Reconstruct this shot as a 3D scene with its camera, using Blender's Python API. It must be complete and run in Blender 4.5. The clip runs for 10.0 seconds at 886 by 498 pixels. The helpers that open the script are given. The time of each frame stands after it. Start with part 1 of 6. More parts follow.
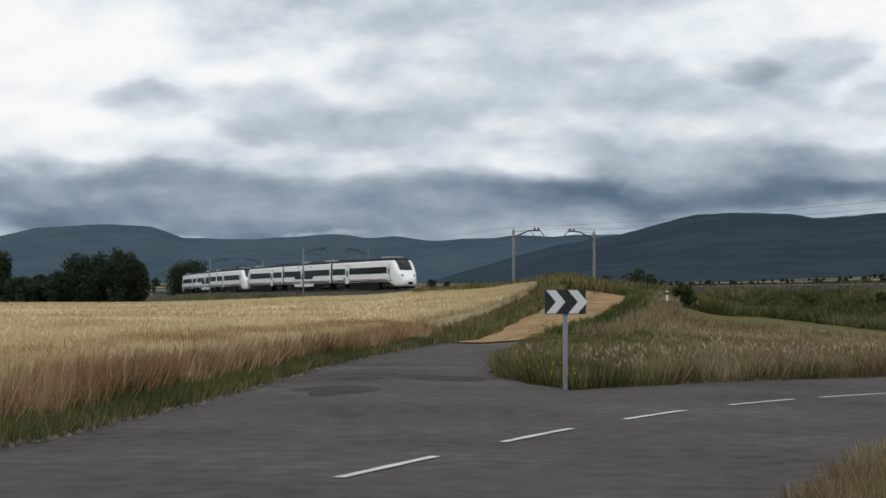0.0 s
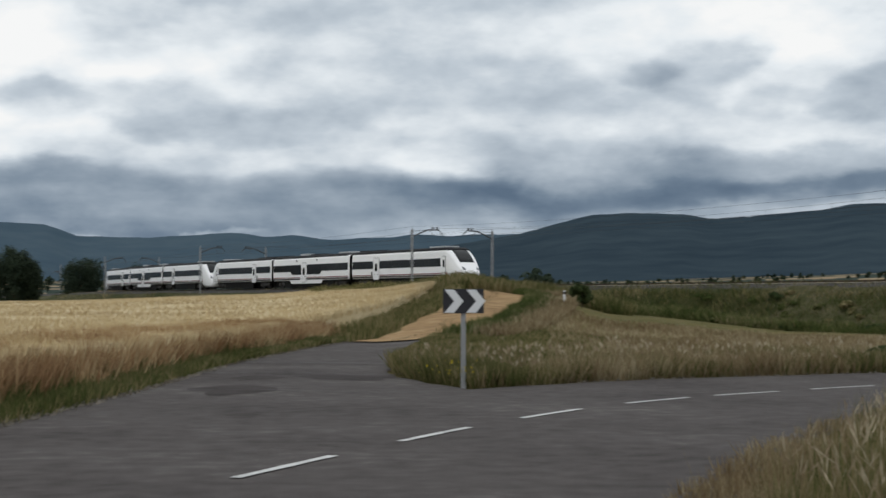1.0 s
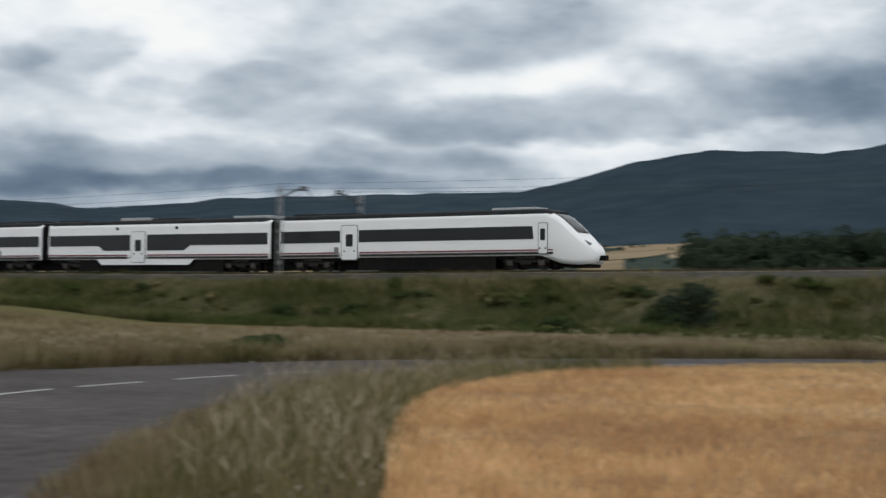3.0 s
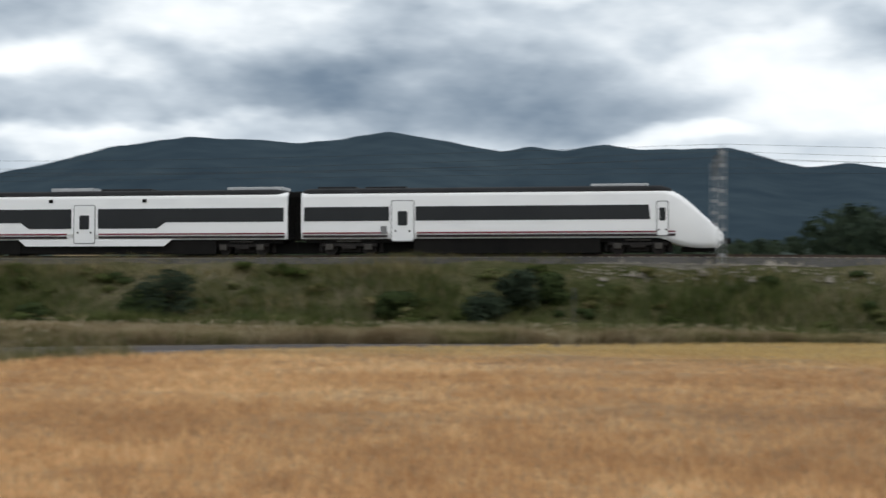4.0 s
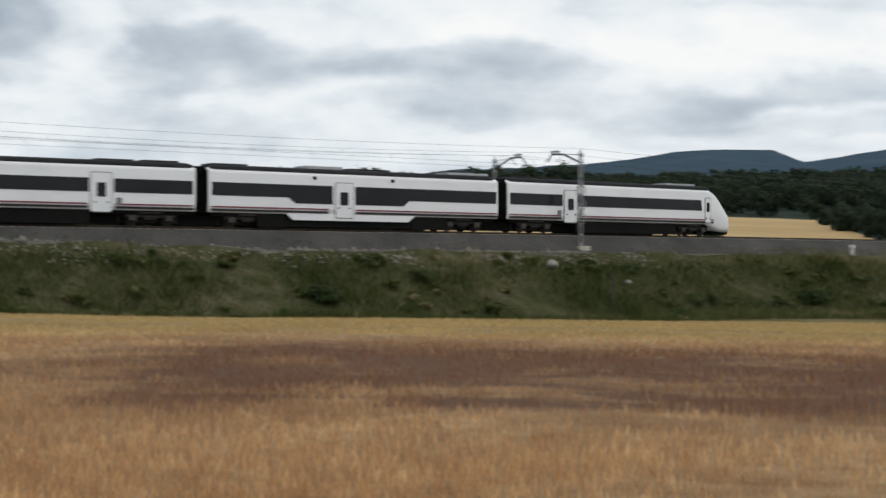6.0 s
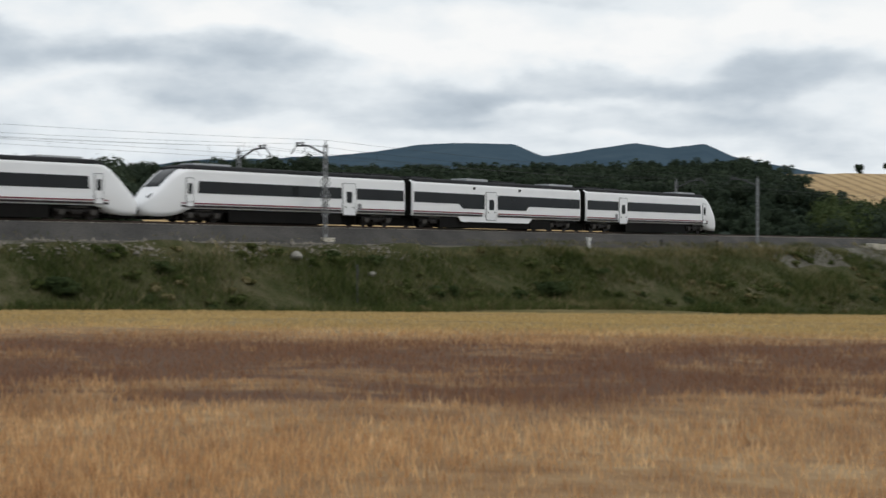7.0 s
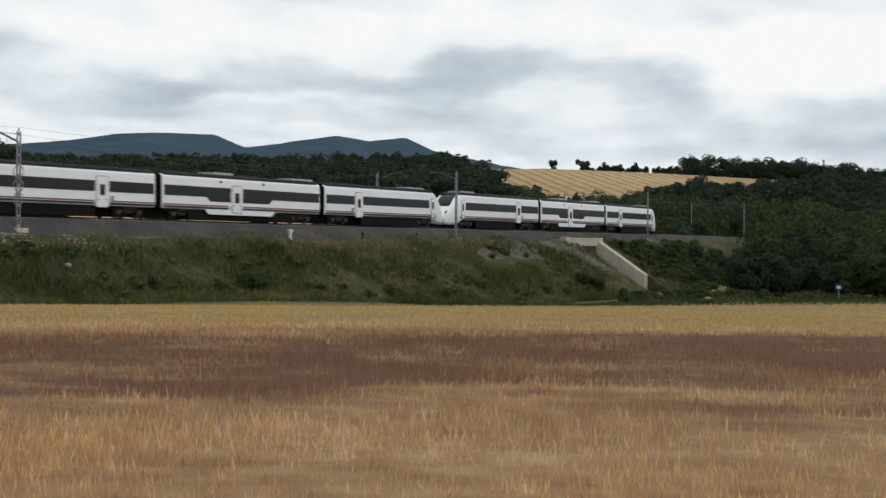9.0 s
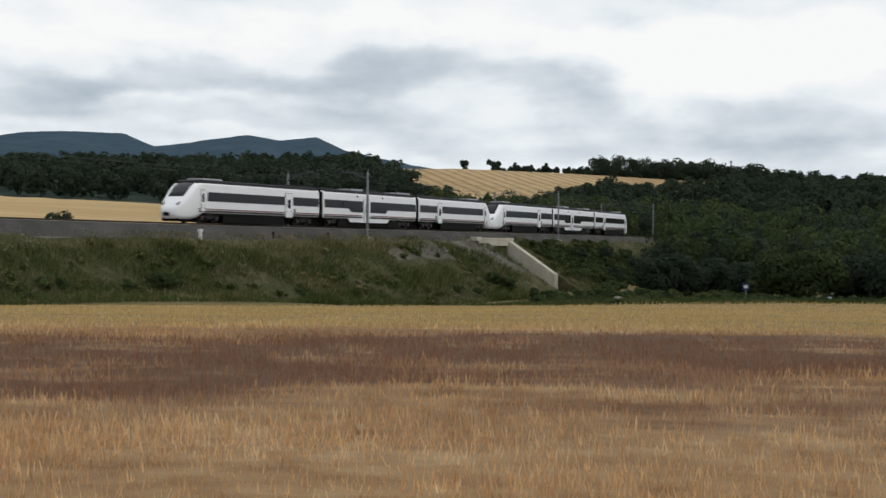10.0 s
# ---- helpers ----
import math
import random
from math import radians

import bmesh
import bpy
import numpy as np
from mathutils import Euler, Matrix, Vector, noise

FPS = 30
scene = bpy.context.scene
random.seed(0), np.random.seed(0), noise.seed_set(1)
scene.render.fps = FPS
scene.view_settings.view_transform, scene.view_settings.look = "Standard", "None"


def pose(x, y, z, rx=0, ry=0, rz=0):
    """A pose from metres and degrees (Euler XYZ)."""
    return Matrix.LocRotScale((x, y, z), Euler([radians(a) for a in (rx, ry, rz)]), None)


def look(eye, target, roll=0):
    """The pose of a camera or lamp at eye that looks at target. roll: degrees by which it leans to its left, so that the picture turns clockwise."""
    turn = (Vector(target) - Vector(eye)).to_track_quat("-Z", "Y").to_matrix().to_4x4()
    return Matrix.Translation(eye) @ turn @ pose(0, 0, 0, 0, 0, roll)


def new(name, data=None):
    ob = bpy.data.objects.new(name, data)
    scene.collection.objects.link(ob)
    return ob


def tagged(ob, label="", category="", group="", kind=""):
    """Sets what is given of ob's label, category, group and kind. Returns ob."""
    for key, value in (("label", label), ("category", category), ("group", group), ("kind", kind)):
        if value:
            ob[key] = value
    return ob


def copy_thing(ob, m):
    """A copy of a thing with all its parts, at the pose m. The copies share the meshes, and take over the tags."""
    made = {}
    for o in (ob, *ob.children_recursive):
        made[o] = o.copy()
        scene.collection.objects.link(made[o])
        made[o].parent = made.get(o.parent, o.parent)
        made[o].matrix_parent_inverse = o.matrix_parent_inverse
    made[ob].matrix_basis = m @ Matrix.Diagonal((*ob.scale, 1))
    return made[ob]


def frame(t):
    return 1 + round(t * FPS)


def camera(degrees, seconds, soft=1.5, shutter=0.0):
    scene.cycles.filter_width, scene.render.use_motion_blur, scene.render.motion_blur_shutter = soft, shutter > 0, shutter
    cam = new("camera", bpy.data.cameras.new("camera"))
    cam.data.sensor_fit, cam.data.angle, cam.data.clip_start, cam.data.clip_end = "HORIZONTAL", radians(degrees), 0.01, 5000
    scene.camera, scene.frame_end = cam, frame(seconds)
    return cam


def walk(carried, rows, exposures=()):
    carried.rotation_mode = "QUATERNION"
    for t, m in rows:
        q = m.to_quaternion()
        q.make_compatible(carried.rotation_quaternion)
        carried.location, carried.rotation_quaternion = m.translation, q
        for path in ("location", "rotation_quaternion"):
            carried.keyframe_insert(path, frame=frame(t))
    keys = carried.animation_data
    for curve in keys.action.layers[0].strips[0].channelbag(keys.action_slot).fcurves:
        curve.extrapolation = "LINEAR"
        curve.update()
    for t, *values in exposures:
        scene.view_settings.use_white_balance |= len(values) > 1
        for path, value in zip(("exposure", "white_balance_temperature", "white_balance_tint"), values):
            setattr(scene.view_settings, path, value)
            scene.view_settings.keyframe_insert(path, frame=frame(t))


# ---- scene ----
EYE = 1.6
cam = camera(31.3, 10.0, 1.5, 0.4)
# seconds, azimuth to the right, pitch, roll
PAN = [(0.0, 0.0, 2.24, -0.05), (0.5, 1.08, 2.21, -0.03), (1.0, 3.68, 2.21, -0.02), (1.5, 6.96, 2.17, 0.0),
       (2.0, 11.19, 2.09, 0.06), (2.5, 17.57, 2.04, 0.12), (3.0, 26.29, 1.97, 0.5), (3.2, 30.22, 1.93, 0.53),
       (4.3, 50.88, 1.54, 0.28), (4.5, 55.12, 1.48, 0.16), (4.7, 59.91, 1.34, 0.1), (5.0, 68.3, 1.19, 0.1),
       (5.2, 72.71, 1.08, -0.1), (5.5, 76.9, 0.88, -0.06), (5.7, 79.05, 0.76, 0.01), (6.8, 89.9, 0.32, 0.27),
       (7.0, 91.46, 0.31, 0.22), (7.5, 95.29, 0.22, 0.31), (8.0, 98.48, 0.15, 0.36), (8.5, 100.46, 0.12, 0.42),
       (9.0, 102.24, 0.08, 0.43), (9.5, 103.93, 0.09, 0.45), (10.0, 105.45, 0.1, 0.44)]
walk(cam, [(t, pose(0, 0, EYE, 90 + p, -r, -a)) for t, a, p, r in PAN], [(0, -0.08), (2.5, -0.15), (4.4, 0.17), (5.5, -0.08), (10, -0.08)])

# ---------------------------------------------------------------- sky and sun
SUN_AZ, SUN_EL = 205.0, 50.0


# banks of cloud: bearing, height, half width, half height in degrees, and how dark
CLOUDS = []
CLOUDS += [(-7.2, 7.2, 2.645, 0.99, 0.19), (-10.8, 6.8, 1.61, 0.66, 0.15), (13.3, 8.7, 1.38, 1.32, 0.15), (11.5, 8.6, 0.92, 0.55, 0.11), (-6, 3.6, 17, 1.2, 0.40), (4.4, 5.1, 10.3, 1.10, 0.14), (-13.8, 8.8, 4.025, 2.09, -0.24), (-12.8, 5.8, 5.4, 0.88, -0.14), (4.4, 5.4, 2.185, 0.66, -0.10), (-7.8, 9.5, 5.2, 1.32, -0.14), (9.5, 4.4, 5.4, 0.55, 0.12), (-1.7, 6.6, 2.875, 0.55, 0.09), (2.4, 8.2, 7.2, 0.88, 0.07), (11.8, 8.6, 0.92, 0.66, 0.06), (13.8, 9.1, 1.035, 0.99, 0.05)]
CLOUDS += [(19.4, 7.5, 1.84, 0.77, 0.22), (28.8, 9.6, 4.485, 1.10, 0.25), (29, 6.8, 6.2, 0.77, 0.28), (17.1, 10.2, 4.025, 1.32, -0.21), (31.6, 5.6, 2.645, 0.77, -0.17), (15.8, 5.2, 8.2, 0.66, 0.09), (16.2, 7.3, 1.38, 0.44, 0.09), (22, 4.3, 10.3, 0.44, 0.15), (45, 7.4, 8.7, 1.65, 0.35), (37.7, 7.8, 5.175, 1.32, 0.19), (62.5, 8.8, 3.335, 0.88, 0.20), (53.2, 5.8, 3.105, 0.44, -0.17), (61.9, 7, 1.035, 1.32, -0.28), (40, 6.4, 4.715, 0.33, -0.07), (63.7, 7.7, 4.255, 0.66, 0.06)]
CLOUDS += [(51.2, 9.7, 10.3, 0.66, 0.12), (73.9, 7.5, 3.565, 0.99, 0.14), (65.3, 7.1, 2.875, 0.88, 0.10), (82.7, 7.7, 4.715, 0.97, 0.08), (69.2, 8.9, 1.38, 1.76, -0.14), (63.5, 5.5, 2.415, 0.44, 0.06), (74, 7.4, 4.945, 1.10, 0.15), (83.4, 7.1, 4.025, 0.73, 0.11), (86.4, 5.8, 6.6, 0.73, 0.09), (64.5, 8.5, 4.715, 0.99, 0.17), (66.1, 6.5, 3.795, 0.55, 0.10), (62.4, 6, 2.415, 0.55, -0.07), (82.9, 7, 5.175, 0.85, 0.11), (96.8, 6, 4.485, 0.61, 0.13), (104, 6.3, 2.875, 0.97, 0.11)]
CLOUDS += [(90.7, 5.2, 2.645, 0.48, 0.08), (82.5, 5.7, 5.4, 0.48, 0.07), (109.6, 6, 2.875, 0.73, 0.09), (93.5, 8, 14.4, 0.88, -0.14), (97.6, 4.8, 8.2, 0.36, 0.05), (104.7, 3.9, 6.2, 0.48, 0.08), (110.2, 5.8, 4.025, 0.85, 0.11), (117.8, 4.6, 5.2, 0.73, 0.08), (115.8, 7.2, 6.2, 1.32, -0.21), (101.7, 4.8, 7.2, 0.48, 0.05), (94.6, 6.1, 5.405, 0.61, 0.11), (103.7, 6.7, 2.645, 1.09, 0.13), (109.8, 3.7, 10.3, 0.61, 0.04), (14, 3.9, 12, 0.77, 0.22), (-12, 3.3, 6, 0.39, 0.09)]
CLOUDS = [(a, b, c, d, e * (0.95 if a > 78 and e > 0 else 1.0)) for a, b, c, d, e in CLOUDS]
CLOUDS += [(20, 4.9, 9.5, 0.95, 0.24), (-6.5, 2.7, 2.6, 0.12, -0.22), (41, 9.8, 4.0, 0.9, 0.10)]


def build_world():
    w = bpy.data.worlds.new("overcast_sky")
    scene.world = w
    w.use_nodes = True
    nt = w.node_tree
    nt.nodes.clear()
    N, L = nt.nodes.new, nt.links.new
    out, bg = N("ShaderNodeOutputWorld"), N("ShaderNodeBackground")
    L(bg.outputs[0], out.inputs[0])
    tc = N("ShaderNodeTexCoord")
    sep = N("ShaderNodeSeparateXYZ")
    L(tc.outputs["Generated"], sep.inputs[0])

    def m(op, a, b=None, clamp=False):
        n = N("ShaderNodeMath")
        n.operation, n.use_clamp = op, clamp
        for i, v in enumerate((a, b)):
            if v is None:
                continue
            if isinstance(v, (int, float)):
                n.inputs[i].default_value = v
            else:
                L(v, n.inputs[i])
        return n.outputs[0]

    def ramp(v, stops, mode="EASE"):
        n = N("ShaderNodeValToRGB")
        n.color_ramp.interpolation = mode
        e = n.color_ramp.elements
        while len(e) < len(stops):
            e.new(0.5)
        for i, (p, c) in enumerate(stops):
            e[i].position, e[i].color = p, (*c, 1) if len(c) == 3 else c
        L(v, n.inputs[0])
        return n.outputs[0]

    def mix(f, a, b):
        n = N("ShaderNodeMix")
        n.data_type = "RGBA"
        for i, v in ((0, f), (6, a), (7, b)):
            if isinstance(v, (int, float)):
                n.inputs[i].default_value = v
            elif isinstance(v, tuple):
                n.inputs[i].default_value = (*v, 1)
            else:
                L(v, n.inputs[i])
        return n.outputs[2]
    # a layer of cloud seen from below: the direction divided by its height, flattened near the horizon
    el = sep.outputs[2]
    h = m("ADD", m("MAXIMUM", el, 0.0), 0.12)
    cx, cy = m("DIVIDE", sep.outputs[0], h), m("DIVIDE", sep.outputs[1], h)
    comb = N("ShaderNodeCombineXYZ")
    L(cx, comb.inputs[0]), L(cy, comb.inputs[1])

    def noise_tex(scale, detail, rough, vec, distortion=0.0):
        n = N("ShaderNodeTexNoise")
        n.inputs["Scale"].default_value, n.inputs["Detail"].default_value = scale, detail
        n.inputs["Roughness"].default_value, n.inputs["Distortion"].default_value = rough, distortion
        L(vec, n.inputs["Vector"])
        return n.outputs[0]
    big = noise_tex(1.15, 5, 0.5, comb.outputs[0])
    mp = N("ShaderNodeMapping")
    mp.inputs["Scale"].default_value = (1.0, 1.0, 2.0)
    L(tc.outputs["Generated"], mp.inputs[0])
    up = N("ShaderNodeVectorMath")
    up.inputs[1].default_value = (0, 0, 0.022)
    L(mp.outputs[0], up.inputs[0])
    puff = noise_tex(6.0, 6, 0.47, mp.outputs[0])
    fine = noise_tex(21.0, 5, 0.55, mp.outputs[0])
    # lumps lit from above: thicker cloud overhead darkens, a thinning edge above brightens
    relief = m("SUBTRACT", noise_tex(8.5, 6, 0.5, up.outputs[0]), noise_tex(8.5, 6, 0.5, mp.outputs[0]))
    relief = m("MULTIPLY", relief, ramp(m("MULTIPLY", m("ARCTAN2", sep.outputs[0], sep.outputs[1]), 1 / 3.14159), [(0.25, (0.95,) * 3), (0.5, (0.4,) * 3)], "LINEAR"))
    # bearing and height in degrees, their edges frayed by noise
    fray = N("ShaderNodeTexNoise")
    fray.inputs["Scale"].default_value, fray.inputs["Detail"].default_value, fray.inputs["Roughness"].default_value = 9.0, 6, 0.5
    L(mp.outputs[0], fray.inputs["Vector"])
    fs = N("ShaderNodeSeparateColor")
    L(fray.outputs["Color"], fs.inputs[0])
    az0 = m("MULTIPLY", m("ARCTAN2", sep.outputs[0], sep.outputs[1]), 180 / math.pi)
    el0 = m("MULTIPLY", m("ARCSINE", el), 180 / math.pi)
    azd = m("ADD", az0, m("MULTIPLY", m("SUBTRACT", fs.outputs[0], 0.5), 6.0))
    eld = m("ADD", el0, m("MULTIPLY", m("SUBTRACT", fs.outputs[1], 0.5), 3.4))
    base = ramp(m("MULTIPLY_ADD", az0, 1 / 360), [(0.40, (0.27,) * 3), (0.52, (0.28,) * 3), (0.62, (0.24,) * 3), (0.70, (0.165,) * 3), (0.80, (0.155,) * 3), (0.95, (0.25,) * 3)], "LINEAR")
    base.node.inputs[0].links[0].from_node.inputs[2].default_value = 0.5
    t = m("ADD", m("ADD", base, relief), m("ADD", m("MULTIPLY", m("SUBTRACT", puff, 0.5), 0.6), m("ADD", m("MULTIPLY", m("SUBTRACT", big, 0.5), 0.55), m("MULTIPLY", m("SUBTRACT", fine, 0.5), 0.22))))
    for ba, be, bw, bh, st in CLOUDS:
        u = m("DIVIDE", m("SUBTRACT", azd, ba), bw)
        v = m("DIVIDE", m("SUBTRACT", eld, be), bh)
        q = m("ADD", m("MULTIPLY", u, u), m("MULTIPLY", v, v))
        mr = N("ShaderNodeMapRange")
        mr.interpolation_type = "SMOOTHSTEP"
        mr.inputs[1].default_value, mr.inputs[2].default_value, mr.inputs[3].default_value, mr.inputs[4].default_value = 0.15, 1.9, st, 0.0
        L(q, mr.inputs[0])
        t = m("ADD", t, mr.outputs[0])
    col = ramp(t, [(0.02, (1.04, 1.05, 1.05)), (0.16, (0.89, 0.945, 0.985)), (0.36, (0.592, 0.666, 0.738)), (0.58, (0.362, 0.433, 0.512)), (0.82, (0.185, 0.25, 0.33)), (1.0, (0.12, 0.175, 0.25))], "LINEAR")
    zen = ramp(el, [(0.22, (0, 0, 0)), (0.45, (1, 1, 1))])
    col = mix(m("MULTIPLY", zen, 0.6), col, (0.82, 0.85, 0.88))
    L(col, bg.inputs["Color"])
    bg.inputs["Strength"].default_value = 0.95


build_world()
sun = new("sun", bpy.data.lights.new("sun", "SUN"))
sun.data.energy, sun.data.angle, sun.data.color = 0.8, radians(25), (1.0, 0.98, 0.95)
sa, se = radians(SUN_AZ), radians(SUN_EL)
sun.matrix_world = look((0, 0, 60), (-math.sin(sa) * math.cos(se), -math.cos(sa) * math.cos(se), 60 - math.sin(se)))


# ---------------------------------------------------------------- materials
def material(name, cols, scale=1.0, rough=0.8, metal=0.0, bump=0.0, bump_scale=None, big=0.0, island=0.0, obrand=0.0,
             stretch=(1, 1, 1), spec=0.3, detail=6, bump_dist=0.02, thin=0.0):
    """Noise between the colours at two scales, plus variation per island or per object."""
    ma = bpy.data.materials.new(name)
    ma.use_nodes = True
    nt = ma.node_tree
    N, L = nt.nodes.new, nt.links.new
    bsdf = nt.nodes["Principled BSDF"]
    bsdf.inputs["Roughness"].default_value, bsdf.inputs["Metallic"].default_value = rough, metal
    bsdf.inputs["Specular IOR Level"].default_value = 0.06 if rough >= 0.75 and spec == 0.3 else spec
    tc, mp = N("ShaderNodeTexCoord"), N("ShaderNodeMapping")
    mp.inputs["Scale"].default_value = stretch
    L(tc.outputs["Object"], mp.inputs[0])
    n1, n2 = N("ShaderNodeTexNoise"), N("ShaderNodeTexNoise")
    n1.inputs["Scale"].default_value, n1.inputs["Detail"].default_value = scale, detail
    n2.inputs["Scale"].default_value, n2.inputs["Detail"].default_value = (big or scale * 0.13), 4
    L(mp.outputs[0], n1.inputs["Vector"]), L(mp.outputs[0], n2.inputs["Vector"])
    ad = N("ShaderNodeMath")
    ad.operation = "MULTIPLY_ADD"
    L(n1.outputs[0], ad.inputs[0])
    ad.inputs[1].default_value = 0.5
    hl = N("ShaderNodeMath")
    hl.operation = "MULTIPLY"
    L(n2.outputs[0], hl.inputs[0])
    hl.inputs[1].default_value = 0.5
    L(hl.outputs[0], ad.inputs[2])
    fac = ad.outputs[0]
    for amount, node, sock in ((island, "ShaderNodeNewGeometry", "Random Per Island"), (obrand, "ShaderNodeObjectInfo", "Random")):
        if amount:
            r = N(node)
            s = N("ShaderNodeMath")
            s.operation = "SUBTRACT"
            L(r.outputs[sock], s.inputs[0])
            s.inputs[1].default_value = 0.5
            k = N("ShaderNodeMath")
            k.operation = "MULTIPLY_ADD"
            L(s.outputs[0], k.inputs[0])
            k.inputs[1].default_value = amount
            L(fac, k.inputs[2])
            fac = k.outputs[0]
    rp = N("ShaderNodeValToRGB")
    e = rp.color_ramp.elements
    while len(e) < len(cols):
        e.new(0.5)
    for i, c in enumerate(cols):
        e[i].position = 0.32 + 0.36 * i / max(1, len(cols) - 1)
        e[i].color = (*c, 1)
    L(fac, rp.inputs[0])
    L(rp.outputs[0], bsdf.inputs["Base Color"])
    if bump:
        b, n3 = N("ShaderNodeBump"), N("ShaderNodeTexNoise")
        n3.inputs["Scale"].default_value, n3.inputs["Detail"].default_value = bump_scale or scale * 2, 5
        L(mp.outputs[0], n3.inputs["Vector"])
        b.inputs["Strength"].default_value, b.inputs["Distance"].default_value = bump, bump_dist
        L(n3.outputs[0], b.inputs["Height"])
        L(b.outputs[0], bsdf.inputs["Normal"])
    if thin:
        tr, mxs = N("ShaderNodeBsdfTranslucent"), N("ShaderNodeMixShader")
        L(rp.outputs[0], tr.inputs["Color"])
        mxs.inputs[0].default_value = thin
        L(bsdf.outputs[0], mxs.inputs[1]), L(tr.outputs[0], mxs.inputs[2])
        L(mxs.outputs[0], nt.nodes["Material Output"].inputs["Surface"])
    return ma


M = {}
M["asphalt"] = material("asphalt", [(0.034, 0.028, 0.026), (0.062, 0.053, 0.050), (0.082, 0.072, 0.068), (0.135, 0.121, 0.113)], 2.6, 0.88, bump=0.7, bump_scale=45, big=0.22, detail=10, spec=0.2)
M["patch"] = material("asphalt_patch", [(0.040, 0.034, 0.032), (0.055, 0.047, 0.045), (0.075, 0.066, 0.062)], 1.5, 0.8, bump=0.6, bump_scale=50, big=0.4)
M["paint"] = material("road_paint", [(0.42, 0.42, 0.41), (0.68, 0.68, 0.66)], 6, 0.7, bump=0.3, bump_scale=50)
M["tar"] = material("road_tar", [(0.018, 0.017, 0.017), (0.034, 0.032, 0.031)], 3, 0.6, bump=0.3, bump_scale=30)
M["meadow"] = material("dry_meadow", [(0.075, 0.08, 0.03), (0.14, 0.12, 0.05), (0.22, 0.17, 0.085)], 0.6, 0.95, bump=1, bump_scale=5, big=0.035, bump_dist=0.2)
M["dirt"] = material("straw_dirt", [(0.19, 0.115, 0.058), (0.31, 0.205, 0.105), (0.43, 0.31, 0.175)], 1.3, 0.95, bump=0.8, bump_scale=8, big=0.15, bump_dist=0.06)
M["gravel"] = material("gravel_edge", [(0.13, 0.12, 0.10), (0.20, 0.18, 0.15), (0.28, 0.255, 0.22)], 5, 0.95, bump=0.8, bump_scale=25)
M["bank"] = material("bank_earth", [(0.034, 0.044, 0.014), (0.066, 0.066, 0.030), (0.14, 0.12, 0.078)], 0.9, 0.95, bump=1, bump_scale=4, big=0.06, bump_dist=0.25)
M["crest"] = material("stony_bank", [(0.055, 0.053, 0.038), (0.088, 0.082, 0.064), (0.13, 0.122, 0.10), (0.21, 0.20, 0.172)], 2.2, 0.95, bump=1, bump_scale=3, big=0.16, bump_dist=0.2)
M["ballast"] = material("ballast", [(0.045, 0.043, 0.042), (0.075, 0.072, 0.068), (0.12, 0.11, 0.10)], 9, 0.95, bump=1, bump_scale=18, big=0.3, bump_dist=0.06)
M["rail"] = material("rusty_rail_steel", [(0.05, 0.035, 0.03), (0.10, 0.075, 0.06)], 5, 0.6, 0.6)
M["concrete"] = material("pale_concrete", [(0.36, 0.33, 0.26), (0.49, 0.45, 0.37), (0.56, 0.52, 0.44)], 1.1, 0.85, bump=0.3, bump_scale=10, big=0.25, stretch=(1, 1, 0.4))
M["boulder"] = material("limestone_boulder", [(0.20, 0.19, 0.16), (0.30, 0.285, 0.25), (0.38, 0.36, 0.32)], 2, 0.9, bump=0.8, bump_scale=6, bump_dist=0.05)
M["armgrey"] = material("dull_cantilever_steel", [(0.05, 0.052, 0.055), (0.09, 0.092, 0.095)], 3, 0.6)
M["wheat"] = material("ripe_wheat", [(0.20, 0.105, 0.05), (0.33, 0.20, 0.085), (0.46, 0.31, 0.13), (0.56, 0.42, 0.20)], 0.35, 0.75, island=0.35, big=0.045, bump=0.6, bump_scale=5, bump_dist=0.1)
M["barley"] = material("pale_barley", [(0.36, 0.27, 0.15), (0.46, 0.36, 0.205), (0.55, 0.45, 0.275), (0.62, 0.53, 0.35)], 0.3, 0.75, island=0.18, big=0.03, bump=0.6, bump_scale=5, bump_dist=0.1)
M["verge"] = material("verge_grass", [(0.055, 0.07, 0.02), (0.105, 0.11, 0.04), (0.19, 0.16, 0.075), (0.31, 0.26, 0.14)], 0.5, 0.8, island=0.32, big=0.12, thin=0.35)
M["drygrass"] = material("dry_grass", [(0.15, 0.105, 0.058), (0.22, 0.165, 0.092), (0.31, 0.25, 0.15), (0.41, 0.35, 0.23)], 0.5, 0.8, island=0.3, big=0.12, thin=0.35)
M["bankgrass"] = material("bank_grass", [(0.036, 0.052, 0.016), (0.063, 0.085, 0.024), (0.104, 0.12, 0.042), (0.19, 0.17, 0.088)], 0.45, 0.8, island=0.26, big=0.12, thin=0.35)
M["leaf"] = material("tree_leaves", [(0.024, 0.037, 0.025), (0.039, 0.055, 0.034), (0.058, 0.076, 0.045)], 0.25, 0.75, island=0.12, big=0.03, thin=0.35)
M["bushleaf"] = material("bush_leaves", [(0.033, 0.049, 0.020), (0.053, 0.074, 0.028), (0.086, 0.108, 0.040)], 0.3, 0.75, island=0.2, big=0.05, thin=0.35)
M["bark"] = material("bark", [(0.05, 0.04, 0.03), (0.10, 0.08, 0.06)], 4, 0.9, bump=0.8, bump_scale=12, stretch=(1, 1, 0.2))
M["forest"] = material("far_forest", [(0.022, 0.034, 0.026), (0.034, 0.050, 0.040), (0.055, 0.072, 0.055)], 0.05, 0.95, bump=1, bump_scale=0.09, big=0.004, bump_dist=9)
